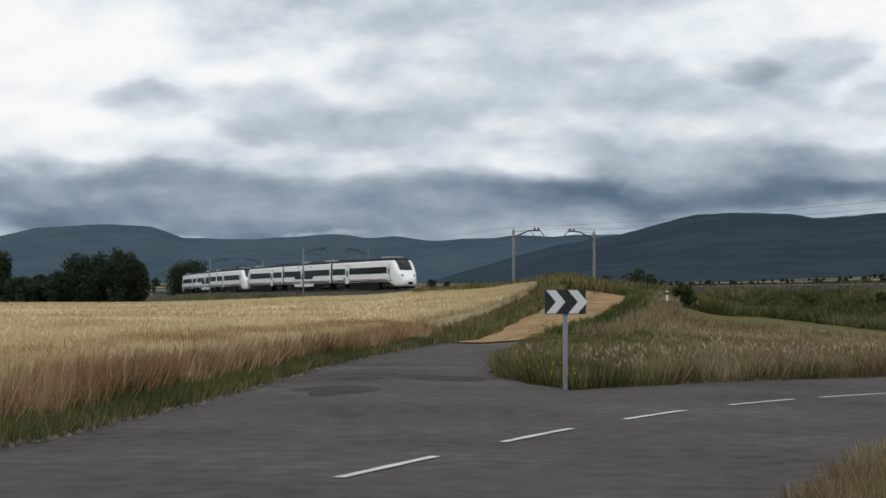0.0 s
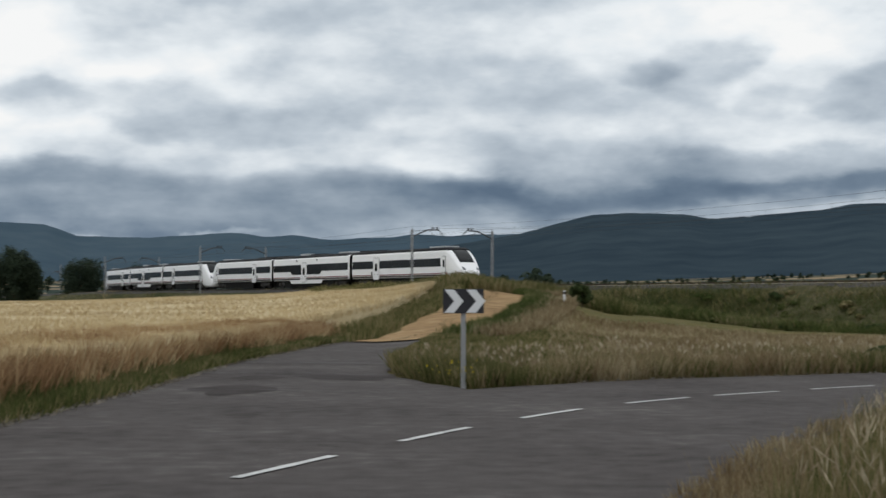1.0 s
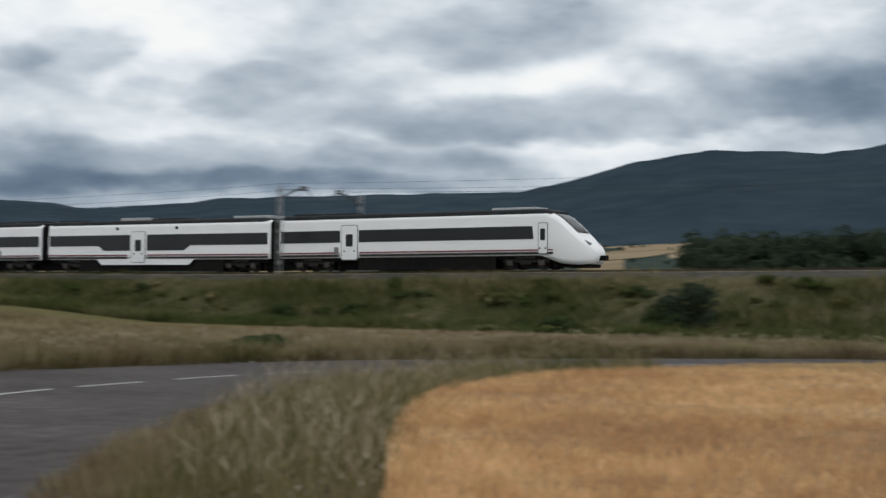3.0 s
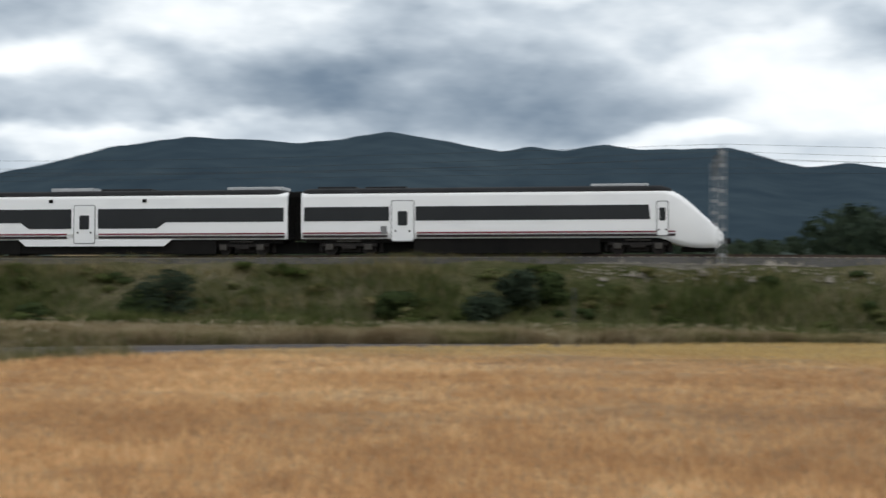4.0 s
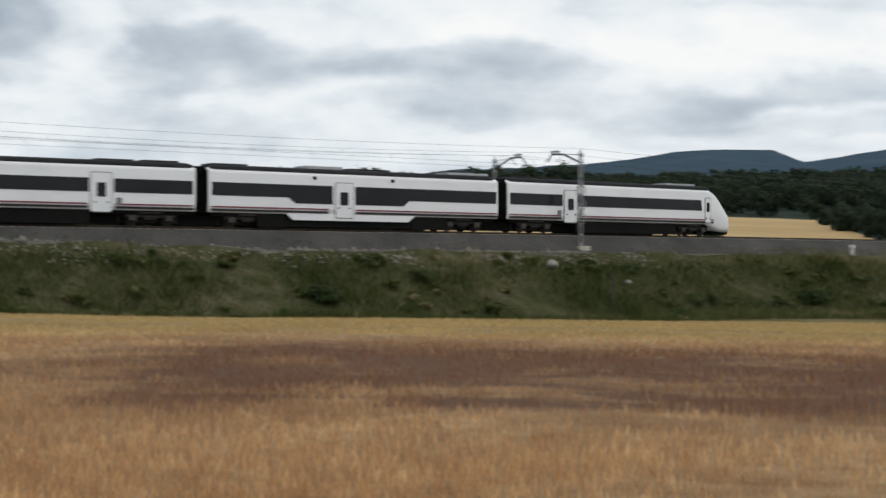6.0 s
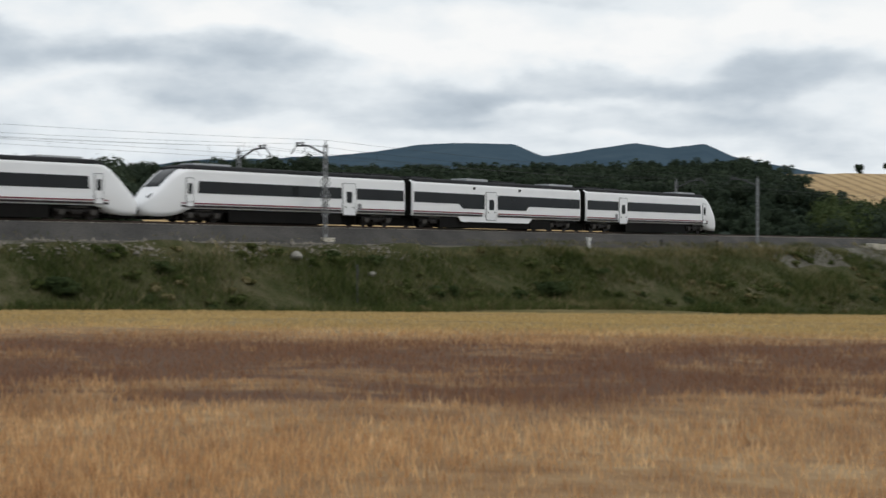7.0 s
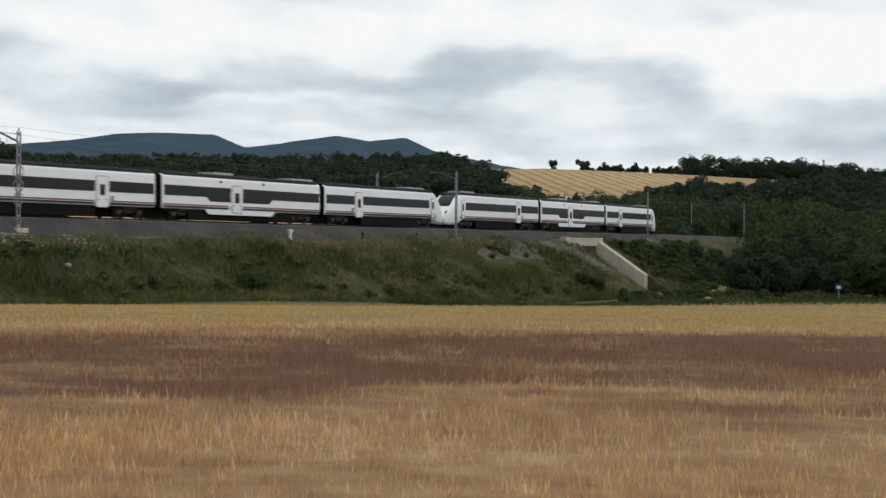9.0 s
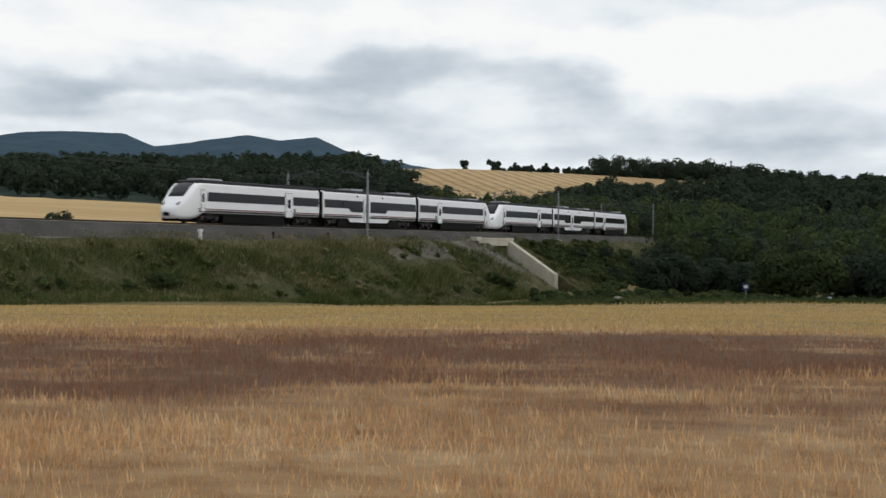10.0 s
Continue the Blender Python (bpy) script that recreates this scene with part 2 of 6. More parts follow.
# distance haze is mixed into this scrub's colour as blue
M["mountainfar"] = material("haze_blue_far_scrub", [(0.046, 0.074, 0.100), (0.057, 0.088, 0.114), (0.072, 0.104, 0.128)], 0.012, 0.95, bump=0.25, bump_scale=0.02, big=0.0016, bump_dist=20, spec=0.0)
M["redgrass"] = material("reddish_dry_grass", [(0.17, 0.098, 0.050), (0.26, 0.155, 0.080), (0.36, 0.24, 0.13), (0.52, 0.40, 0.235)], 0.5, 0.8, island=0.3, big=0.12, thin=0.35)
# nearer flank: darker scrub, its colour also blued for haze
M["mountain"] = material("haze_blue_scrub", [(0.026, 0.041, 0.055), (0.036, 0.054, 0.068), (0.049, 0.070, 0.083)], 0.012, 0.95, bump=0.2, bump_scale=0.03, big=0.0016, bump_dist=14, spec=0.0)
M["farfield"] = material("far_stubble", [(0.34, 0.225, 0.105), (0.45, 0.315, 0.155), (0.52, 0.385, 0.20)], 0.45, 0.9, big=0.02, bump=0.3, bump_scale=0.5, bump_dist=0.5, stretch=(1, 0.07, 1))


def row_material():
    """Cut stubble with dark drill rows on one side of a boundary line and plain straw on the other."""
    ma = material("rowed_stubble", [(0.33, 0.22, 0.105), (0.43, 0.30, 0.15), (0.50, 0.37, 0.195)], 0.2, 0.9, big=0.02, spec=0.1)
    nt = ma.node_tree
    N, L = nt.nodes.new, nt.links.new
    bsdf = nt.nodes["Principled BSDF"]
    src = bsdf.inputs["Base Color"].links[0].from_socket
    tc, mp, wv, rg, mx = N("ShaderNodeTexCoord"), N("ShaderNodeMapping"), N("ShaderNodeTexWave"), N("ShaderNodeMapRange"), N("ShaderNodeMix")
    mp.inputs["Rotation"].default_value = (0, 0, radians(8.3))
    L(tc.outputs["Object"], mp.inputs[0])
    wv.bands_direction = "Y"
    wv.inputs["Scale"].default_value, wv.inputs["Distortion"].default_value, wv.inputs["Detail"].default_value = 0.06, 1.2, 2
    L(mp.outputs[0], wv.inputs["Vector"])
    sp, ed = N("ShaderNodeSeparateXYZ"), N("ShaderNodeMapRange")
    L(mp.outputs[0], sp.inputs[0])
    rg.inputs[1].default_value, rg.inputs[2].default_value, rg.inputs[3].default_value, rg.inputs[4].default_value = 0.5, 0.9, 0.0, 0.55
    L(wv.outputs["Fac"], rg.inputs[0])
    mx.data_type = "RGBA"
    mx.inputs[7].default_value = (0.16, 0.10, 0.05, 1)
    L(rg.outputs[0], mx.inputs[0]), L(src, mx.inputs[6]), L(mx.outputs[2], bsdf.inputs["Base Color"])
    return ma


M["rowfield"] = row_material()
# stubble colour darkened to stand for cloud shade on the far fields
M["farpatch"] = material("far_stubble_cloud_shade", [(0.18, 0.13, 0.075), (0.25, 0.19, 0.115), (0.30, 0.235, 0.15)], 0.03, 0.95, big=0.006)
M["white"] = material("white_train_paint", [(0.80, 0.80, 0.81), (0.86, 0.86, 0.865), (0.88, 0.88, 0.885)], 0.5, 0.28, spec=0.5, stretch=(1, 1, 3))
M["glass"] = material("dark_train_glass", [(0.010, 0.011, 0.012), (0.020, 0.021, 0.022)], 0.4, 0.14, spec=0.28)
M["black"] = material("dark_underframe", [(0.006, 0.006, 0.006), (0.013, 0.012, 0.011)], 1.5, 0.8, spec=0.1)
M["roofgrey"] = material("train_roof_grey", [(0.012, 0.012, 0.013), (0.030, 0.031, 0.033)], 1.0, 0.7, spec=0.15)
M["axlebox"] = material("dusty_axle_box", [(0.028, 0.025, 0.022), (0.075, 0.068, 0.06)], 3, 0.7)
M["silver"] = material("roof_unit_silver", [(0.36, 0.37, 0.38), (0.50, 0.51, 0.52)], 1.5, 0.45, 0.4)
M["maroon"] = material("maroon_stripe", [(0.16, 0.012, 0.03), (0.19, 0.018, 0.036)], 1, 0.4)
M["stripe"] = material("dark_stripe", [(0.02, 0.014, 0.016), (0.03, 0.02, 0.022)], 1, 0.4)
M["seam"] = material("door_seal_grey", [(0.16, 0.16, 0.165), (0.22, 0.22, 0.225)], 1, 0.5)
M["lamp"] = material("headlamp_glass", [(0.10, 0.10, 0.11), (0.2, 0.2, 0.21)], 3, 0.15)
M["wheel"] = material("wheel_steel", [(0.016, 0.014, 0.013), (0.035, 0.03, 0.028)], 4, 0.5, 0.5)
M["steel"] = material("galvanised_steel", [(0.22, 0.225, 0.23), (0.33, 0.335, 0.34)], 3, 0.55, 0.35)
M["wire"] = material("copper_wire", [(0.03, 0.03, 0.03), (0.05, 0.05, 0.05)], 3, 0.6)
M["signwhite"] = material("sign_white", [(0.60, 0.61, 0.62), (0.70, 0.71, 0.72)], 3, 0.4)
M["signblack"] = material("sign_black", [(0.018, 0.018, 0.022), (0.032, 0.032, 0.036)], 3, 0.4)
M["postwhite"] = material("marker_white", [(0.62, 0.62, 0.60), (0.75, 0.75, 0.73)], 3, 0.6)
M["signblue"] = material("sign_blue", [(0.02, 0.04, 0.10), (0.03, 0.05, 0.13)], 3, 0.4)
M["flower"] = material("thistle_heads", [(0.10, 0.08, 0.05), (0.20, 0.17, 0.11), (0.30, 0.27, 0.20)], 2, 0.8, island=0.6)
M["plume"] = material("grass_plume", [(0.26, 0.20, 0.13), (0.35, 0.29, 0.195), (0.45, 0.39, 0.28)], 2, 0.8, island=0.5, thin=0.35)
M["yellow"] = material("yellow_flowers", [(0.45, 0.33, 0.02), (0.55, 0.42, 0.03)], 2, 0.8)


# ---------------------------------------------------------------- mesh helpers
def mesh_from(name, V, F, mats):
    me = bpy.data.meshes.new(name)
    me.from_pydata([tuple(v) for v in V], [], [tuple(f) for f in F])
    for ma in mats:
        me.materials.append(ma)
    me.update()
    return me


def tri_object(name, V, mat, tris=None, smooth=False):
    """One mesh from a numpy array of corners, three to a triangle."""
    V = np.asarray(V, dtype=np.float32).reshape(-1, 3)
    me = bpy.data.meshes.new(name)
    if tris is None:
        tris = np.arange(len(V), dtype=np.int32).reshape(-1, 3)
    tris = np.asarray(tris, dtype=np.int32)
    me.vertices.add(len(V))
    me.vertices.foreach_set("co", V.ravel())
    me.loops.add(tris.size)
    me.loops.foreach_set("vertex_index", tris.ravel())
    me.polygons.add(len(tris))
    me.polygons.foreach_set("loop_start", np.arange(0, tris.size, 3, dtype=np.int32))
    me.materials.append(mat)
    me.update(calc_edges=True)
    if smooth:
        me.polygons.foreach_set("use_smooth", np.ones(len(tris), dtype=bool))
    return new(name, me)


def part(name, bm, mat, parent=None, label="", smooth=False):
    """Link a bmesh as one mesh object under a thing or a part."""
    me = bpy.data.meshes.new(name)
    bmesh.ops.recalc_face_normals(bm, faces=bm.faces)
    bm.to_mesh(me)
    bm.free()
    me.materials.append(mat)
    if smooth:
        for p in me.polygons:
            p.use_smooth = True
    ob = new(name, me)
    ob.parent = parent
    if label:
        ob["label"] = label
    return ob


def box(bm, x0, x1, y0, y1, z0, z1, bevel=0.0, m=None):
    r = bmesh.ops.create_cube(bm, size=1.0)
    vs = r["verts"]
    for v in vs:
        v.co = Vector(((x0 + x1) / 2 + v.co.x * (x1 - x0), (y0 + y1) / 2 + v.co.y * (y1 - y0), (z0 + z1) / 2 + v.co.z * (z1 - z0)))
    if bevel:
        es = {e for v in vs for e in v.link_edges}
        out = bmesh.ops.bevel(bm, geom=list(es), offset=bevel, segments=2, affect="EDGES", profile=0.6)
        vs = list({v for f in out["faces"] for v in f.verts} | {v for v in vs if v.is_valid})
    if m is not None:
        bmesh.ops.transform(bm, matrix=m, verts=vs)
    return vs


def boxed(x0, x1, y0, y1, z0, z1, bevel=0.0):
    bm = bmesh.new()
    box(bm, x0, x1, y0, y1, z0, z1, bevel)
    return bm


def rod(bm, a, b, r, sides=6, r2=None):
    a, b = Vector(a), Vector(b)
    d = b - a
    q = d.to_track_quat("Z", "Y").to_matrix().to_4x4()
    res = bmesh.ops.create_cone(bm, cap_ends=True, segments=sides, radius1=r, radius2=r if r2 is None else r2, depth=d.length,
                                matrix=Matrix.Translation((a + b) / 2) @ q)
    return res["verts"]


def empty(name, m=None):
    e = new(name)
    e.empty_display_size = 0.3
    if m is not None:
        e.matrix_basis = m
    return e


# ---------------------------------------------------------------- lie of the land
def polar(az, d):
    return d * math.sin(radians(az)), d * math.cos(radians(az))


DIST = [0, 20, 40, 70, 100, 150, 200, 260, 400, 700, 1200, 2500, 4900]
RISE = {}
RISE[-40] = [0, 0.0, 0.2, 0.5, 0.8, 1.3, 1.7, 2.1, 4, 9, 18, 45, 90]
RISE[-12] = [0, 0.0, 0.2, 0.6, 1.0, 1.5, 1.9, 2.3, 4, 9, 18, 45, 90]
RISE[-3] = [0, 0.0, 0.1, 0.35, 1.5, 2.3, 2.4, 2.5, 4, 9, 18, 45, 90]
RISE[1.2] = [0, 0.0, 0.05, 0.35, 2.1, 3.2, 3.0, 3.0, 5, 10, 20, 45, 90]
RISE[4.6] = [0, 0.0, 0.0, 0.75, 2.8, 4.2, 3.0, 3.0, 5, 10, 20, 45, 90]
RISE[7.5] = [0, 0.0, 0.0, 0.75, 2.4, 2.6, 2.6, 3.0, 5, 10, 20, 45, 90]
RISE[10] = [0, 0.0, 0.0, 0.35, 1.2, 1.8, 2.6, 3.0, 5, 11, 20, 50, 90]
RISE[16] = [0, 0.0, -0.05, 0.15, 0.2, 1.0, 2.0, 3.0, 5, 12, 25, 55, 90]
RISE[37] = [0, 0.0, -0.1, -0.2, -0.2, 0.5, 1.5, 3.0, 6, 16, 50, 85, 120]
RISE[55] = [0, 0.0, -0.15, -0.4, -0.6, 0.0, 2.0, 4.0, 8, 18, 38, 80, 120]
RISE[75] = [0, 0.0, -0.3, -1.2, -1.8, 0.5, 3.0, 5.0, 10, 25, 40, 80, 120]
RISE[90] = [0, 0.0, -0.45, -1.4, -2.3, -1.0, 3.2, 6.0, 12.5, 35, 40, 80, 120]
RISE[106] = [0, 0.0, -0.5, -1.45, -2.45, -3.9, -3.6, -1.0, 9, 38, 42, 80, 120]
RISE[125] = [0, 0.0, -0.5, -1.45, -2.4, -3.6, -4.3, -3.5, 4, 26, 32, 80, 120]
RISE[170] = [0, 0.0, 0.0, 0.0, 0.0, 0.0, 0.0, 0.0, 2, 10, 30, 70, 120]
_AZ = np.array(sorted(RISE))
_ZT = np.array([RISE[a] for a in sorted(RISE)])


def ground_z(x, y):
    """Height of the land, for arrays or single places."""
    x, y = np.asarray(x, dtype=float), np.asarray(y, dtype=float)
    d = np.hypot(x, y)
    az = np.degrees(np.arctan2(x, y))
    az = np.where(az < -95, 170, az)
    az = np.clip(az, _AZ[0], _AZ[-1])
    i = np.clip(np.searchsorted(_AZ, az) - 1, 0, len(_AZ) - 2)
    w = (az - _AZ[i]) / (_AZ[i + 1] - _AZ[i])
    w = w * w * (3 - 2 * w) * 0.5 + w * 0.5
    j = np.clip(np.searchsorted(DIST, d) - 1, 0, len(DIST) - 2)
    D = np.array(DIST, dtype=float)
    v = np.clip((d - D[j]) / (D[j + 1] - D[j]), 0, 1)
    z0 = _ZT[i, j] * (1 - v) + _ZT[i, j + 1] * v
    z1 = _ZT[i + 1, j] * (1 - v) + _ZT[i + 1, j + 1] * v
    return z0 * (1 - w) + z1 * w


# the railway: a long left-hand curve, s metres along it
_S = np.arange(-900.0, 901.0, 1.0)
_sc = np.clip(_S, -300, 300)
_HD = radians(141.83) + (-0.16508 * _sc / 100 + 0.00461 * (_sc / 100) ** 2 + 0.00535 * (_sc / 100) ** 3)
_HD = _HD - np.where(_S < -300, (_S + 300) * -0.0006, 0)
_X = np.concatenate([[0], np.cumsum((np.sin(_HD[1:]) + np.sin(_HD[:-1])) / 2)])
_Y = np.concatenate([[0], np.cumsum((np.cos(_HD[1:]) + np.cos(_HD[:-1])) / 2)])
_X += -_X[900] + 94.99 * math.sin(radians(50))
_Y += -_Y[900] + 94.99 * math.cos(radians(50))


# the line lies a little farther off at both ends; chainage is then measured anew along it
_K = np.interp(_S, [-900, -150, -110, -60, -30, 0, 60, 100, 150, 250, 900], [1.06, 1.06, 1.05, 1.03, 1.018, 1.0, 1.0, 1.018, 1.032, 1.04, 1.04])
_K = np.convolve(np.pad(_K, 20, "edge"), np.ones(41) / 41, "valid")
_X, _Y = _X * _K, _Y * _K
_CH = np.concatenate([[0], np.cumsum(np.hypot(np.diff(_X), np.diff(_Y)))])
_CH -= _CH[900]
_OLD = np.interp(_S, _CH, _S)
_X, _Y, _KN = np.interp(_OLD, _S, _X), np.interp(_OLD, _S, _Y), np.interp(_OLD, _S, _K)
_HD = np.unwrap(np.arctan2(np.gradient(_X), np.gradient(_Y)))


def chain(s):
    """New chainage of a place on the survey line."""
    return np.interp(s, _S, _CH)


def rail_z(s):
    q = np.interp(s, _S, _OLD)
    return EYE + (survey_z(q) - EYE) * np.interp(s, _S, _KN)


def survey_z(s):
    return np.interp(s, [-500, -289, -223, -153, -110, -60, -25, 5, 45, 110, 150, 251, 500], [5.9, 5.2, 4.75, 4.2, 3.95, 3.72, 3.84, 4.05, 4.02, 4.02, 4.18, 4.6, 5.2])


def track(s, u=0.0):
    """Place at s along the line, u metres from the near track's middle towards the road, and the heading."""
    x, y, h = np.interp(s, _S, _X), np.interp(s, _S, _Y), np.interp(s, _S, _HD)
    return x - u * np.sin(h - np.pi / 2), y - u * np.cos(h - np.pi / 2), h


def shoulder_z(s):
    """Level of the path beside the ballast."""
    return rail_z(s) - np.interp(np.interp(s, _S, _OLD), [-60, 0, 20, 45, 120, 200], [0.55, 0.6, 0.8, 1.45, 1.5, 1.2])


_TX, _TY = _X[::3], _Y[::3]


def to_track(x, y):
    """Distance from the near track, for arrays."""
    x, y = np.asarray(x, dtype=float).ravel(), np.asarray(y, dtype=float).ravel()
    out = np.empty(len(x))
    for k in range(0, len(x), 4000):
        out[k:k + 4000] = np.sqrt(((x[k:k + 4000, None] - _TX) ** 2 + (y[k:k + 4000, None] - _TY) ** 2).min(axis=1))
    return out


# ---------------------------------------------------------------- ground sheet
def zone(az, d):
    """Which soil a stretch of land has."""
    if 300 < d:
        if az < 46 and d > 500 and math.sin(az * 1.1 + d * 0.013) + math.sin(az * 0.5 - d * 0.019 + 2) > 0.35:
            return 2
        return 1
    return 0


def build_ground():
    azs = list(np.arange(-60, 140, 0.8)) + list(np.arange(140, 300, 8))
    ds = list(np.arange(2, 60, 2.0)) + list(np.arange(60, 270, 4.0)) + [270 * 1.045 ** k for k in range(1, 67)]
    V, F, I = [(0, 0, float(ground_z(0, 0.1)))], [], []
    n = len(azs)
    for d in ds:
        for a in azs:
            x, y = polar(a, d)
            V.append((x, y, 0))
    P = np.array(V)
    P[:, 2] = ground_z(P[:, 0], P[:, 1])
    P[:, 2] -= np.interp(np.hypot(P[:, 0], P[:, 1]), [0, 120, 200], [0.1, 0.1, 0.0])
    far = np.hypot(P[:, 0], P[:, 1]) > 20
    P[far, 2] += 0.05 * np.sin(P[far, 0] * 0.21) * np.sin(P[far, 1] * 0.17)
    for j in range(n):
        F.append((0, 1 + (j + 1) % n, 1 + j)), I.append(0)
    for i in range(len(ds) - 1):
        for j in range(n):
            a, b = 1 + i * n + j, 1 + i * n + (j + 1) % n
            F.append((a, b, b + n, a + n))
            I.append(zone(azs[j] + 0.4, (ds[i] + ds[i + 1]) / 2))
    me = mesh_from("ground", P, F, [M["meadow"], M["forest"], M["farpatch"]])
    me.polygons.foreach_set("material_index", I)
    me.polygons.foreach_set("use_smooth", [True] * len(F))
    tagged(new("ground", me), "dry summer meadow and farmland ground", "ground", kind="structure")


build_ground()


def field_patch(az, near, far, label, n=70, mat="farfield"):
    """A cut field draped over the land, between two edge lines by bearing."""
    V = []
    for i in range(n + 1):
        a = az[0] + (az[-1] - az[0]) * i / n
        d0, d1 = np.interp(a, az, near), np.interp(a, az, far)
        w = 4 * noise.noise(Vector((a * 1.3, 0, 0)))
        for j in range(41):
            d = d0 + w + (d1 - d0) * j / 40
            x, y = polar(a, d)
            V.append((x, y, float(ground_z(x, y)) + 0.45))
    F = [(i * 41 + j, (i + 1) * 41 + j, (i + 1) * 41 + j + 1, i * 41 + j + 1) for i in range(n) for j in range(40)]
    me = mesh_from("stubble_field", V, F, [M[mat]])
    me.polygons.foreach_set("use_smooth", [True] * len(F))
    tagged(new("stubble_field", me), label, "field", kind="structure")


field_patch([79.9, 83, 86, 90, 95.5, 98], [190, 190, 190, 190, 200, 270], [540, 600, 560, 430, 420, 300], "pale tan stubble field behind the railway")
T_AZ = [103.0, 104.9, 106.5, 108.4, 110.3, 111.5, 113.0, 115.0, 115.9]
T_NEAR = [690, 480, 395, 415, 490, 535, 540, 585, 650]
T_FAR = [705, 708, 710, 712, 712, 710, 708, 700, 660]
field_patch(T_AZ, T_NEAR, T_FAR, "tan stubble field with cut rows on the hillside", 120, "rowfield")
field_patch([28.5, 31, 33.5, 36, 38.8], [830, 850, 900, 1060, 1190], [850, 960, 1120, 1225, 1200], "far stubble field on a low hill, coloured dim as under cloud", mat="farpatch")
field_patch([39.5, 42, 45, 47], [700, 690, 700, 720], [712, 790, 800, 730], "far stubble field on a low hill, coloured dim as under cloud", mat="farpatch")


def spline(pts, n):
    """A smooth line through the points, in n steps."""
    P = np.array(pts, dtype=float)
    t = np.concatenate([[0], np.cumsum(np.linalg.norm(np.diff(P, axis=0), axis=1))])
    Q = np.vstack([2 * P[0] - P[1], P, 2 * P[-1] - P[-2]])
    out = []
    for s in np.linspace(0, t[-1], n):
        i = min(max(int(np.searchsorted(t, s)) - 1, 0), len(P) - 2)
        w = (s - t[i]) / (t[i + 1] - t[i])
        a, b, c, d = Q[i], Q[i + 1], Q[i + 2], Q[i + 3]
        out.append(0.5 * (2 * b + (c - a) * w + (2 * a - 5 * b + 4 * c - d) * w * w + (3 * b - a - 3 * c + d) * w ** 3))
    return np.array(out)


def strip(name, left, right, mat, lift, across=8, crown=0.0, wobble=0.0):
    """A paved or trodden sheet between two edge lines, with a turned-down rim."""
    V, F = [], []
    n = len(left)
    k = across + 3
    for i in range(n):
        l, r = np.array(left[i]), np.array(right[i])
        w = wobble * math.sin(i * 1.7) + wobble * 0.7 * math.sin(i * 0.61 + 1)
        d = (r - l) / max(np.linalg.norm(r - l), 1e-6)
        l2, r2 = l - d * w, r + d * w * 0.8
        for j in range(k):
            f = min(max((j - 1) / across, 0), 1)
            p = l2 + (r2 - l2) * f
            if j == 0:
                p = p - d * 0.08
            if j == k - 1:
                p = p + d * 0.08
            z = float(ground_z(p[0], p[1])) + (lift + crown * (1 - (2 * f - 1) ** 2) if 0 < j < k - 1 else -0.05)
            V.append((p[0], p[1], z))
    for i in range(n - 1):
        for j in range(k - 1):
            a = i * k + j
            F.append((a, a + 1, a + 1 + k, a + k))
    return new(name, mesh_from(name, V, F, [mat]))


def side_lines(c, wl, wr):
    t = np.gradient(c, axis=0)
    t /= np.linalg.norm(t, axis=1)[:, None]
    nrm = np.stack([-t[:, 1], t[:, 0]], axis=1)
    return c + nrm * np.reshape(wl, (-1, 1)), c - nrm * np.reshape(wr, (-1, 1)), t


ROAD = spline([(-20, -24), (-13.5, -10), (-7.5, 2.5), (-3.6, 9.8), (-1.65, 13.7), (0, 17.6), (1.8, 21.6), (3.9, 25.4), (6.2, 28.5), (8.7, 31.1),
               (11.3, 33.4), (14.4, 35.4), (18.6, 36.9), (24, 37.8), (31, 37.9), (38, 36.6), (46.7, 33.6), (60, 26.5), (76, 16), (100, -4)], 260)
ROAD_L, ROAD_R, ROAD_T = side_lines(ROAD, np.full(260, 5.2), np.full(260, 4.4))
tagged(strip("road", ROAD_L, ROAD_R, M["asphalt"], -0.02, crown=0.02, wobble=0.05), "worn grey asphalt country road", "road", kind="structure")
SIDE_L = spline([(-6.2, 15), (-5.3, 19), (-4.5, 25), (-4.0, 31), (-3.0, 45), (-1.4, 57), (0.5, 68)], 60)
SIDE_R = spline([(1.5, 18), (3.2, 26), (3.0, 31), (1.6, 36.5), (1.2, 42), (2.1, 54), (3.6, 66)], 60)
tagged(strip("side_road", SIDE_L, SIDE_R, M["asphalt"], -0.035, wobble=0.1), "cracked asphalt side road mouth", "road", kind="structure")
DIRT_L = spline([polar(0.6, 65), polar(1.6, 71), polar(2.7, 78), polar(3.7, 86), polar(4.4, 97), polar(4.5, 106), polar(3.8, 116)], 40)
DIRT_R = spline([polar(3.3, 63), polar(4.3, 68), polar(5.4, 76), polar(6.3, 87), polar(6.6, 98), polar(6.2, 107), polar(5.4, 117)], 40)
tagged(strip("dirt_track", DIRT_L, DIRT_R, M["dirt"], 0.02, wobble=0.2), "pale straw-strewn dirt track climbing to the line", "dirt track", kind="structure")

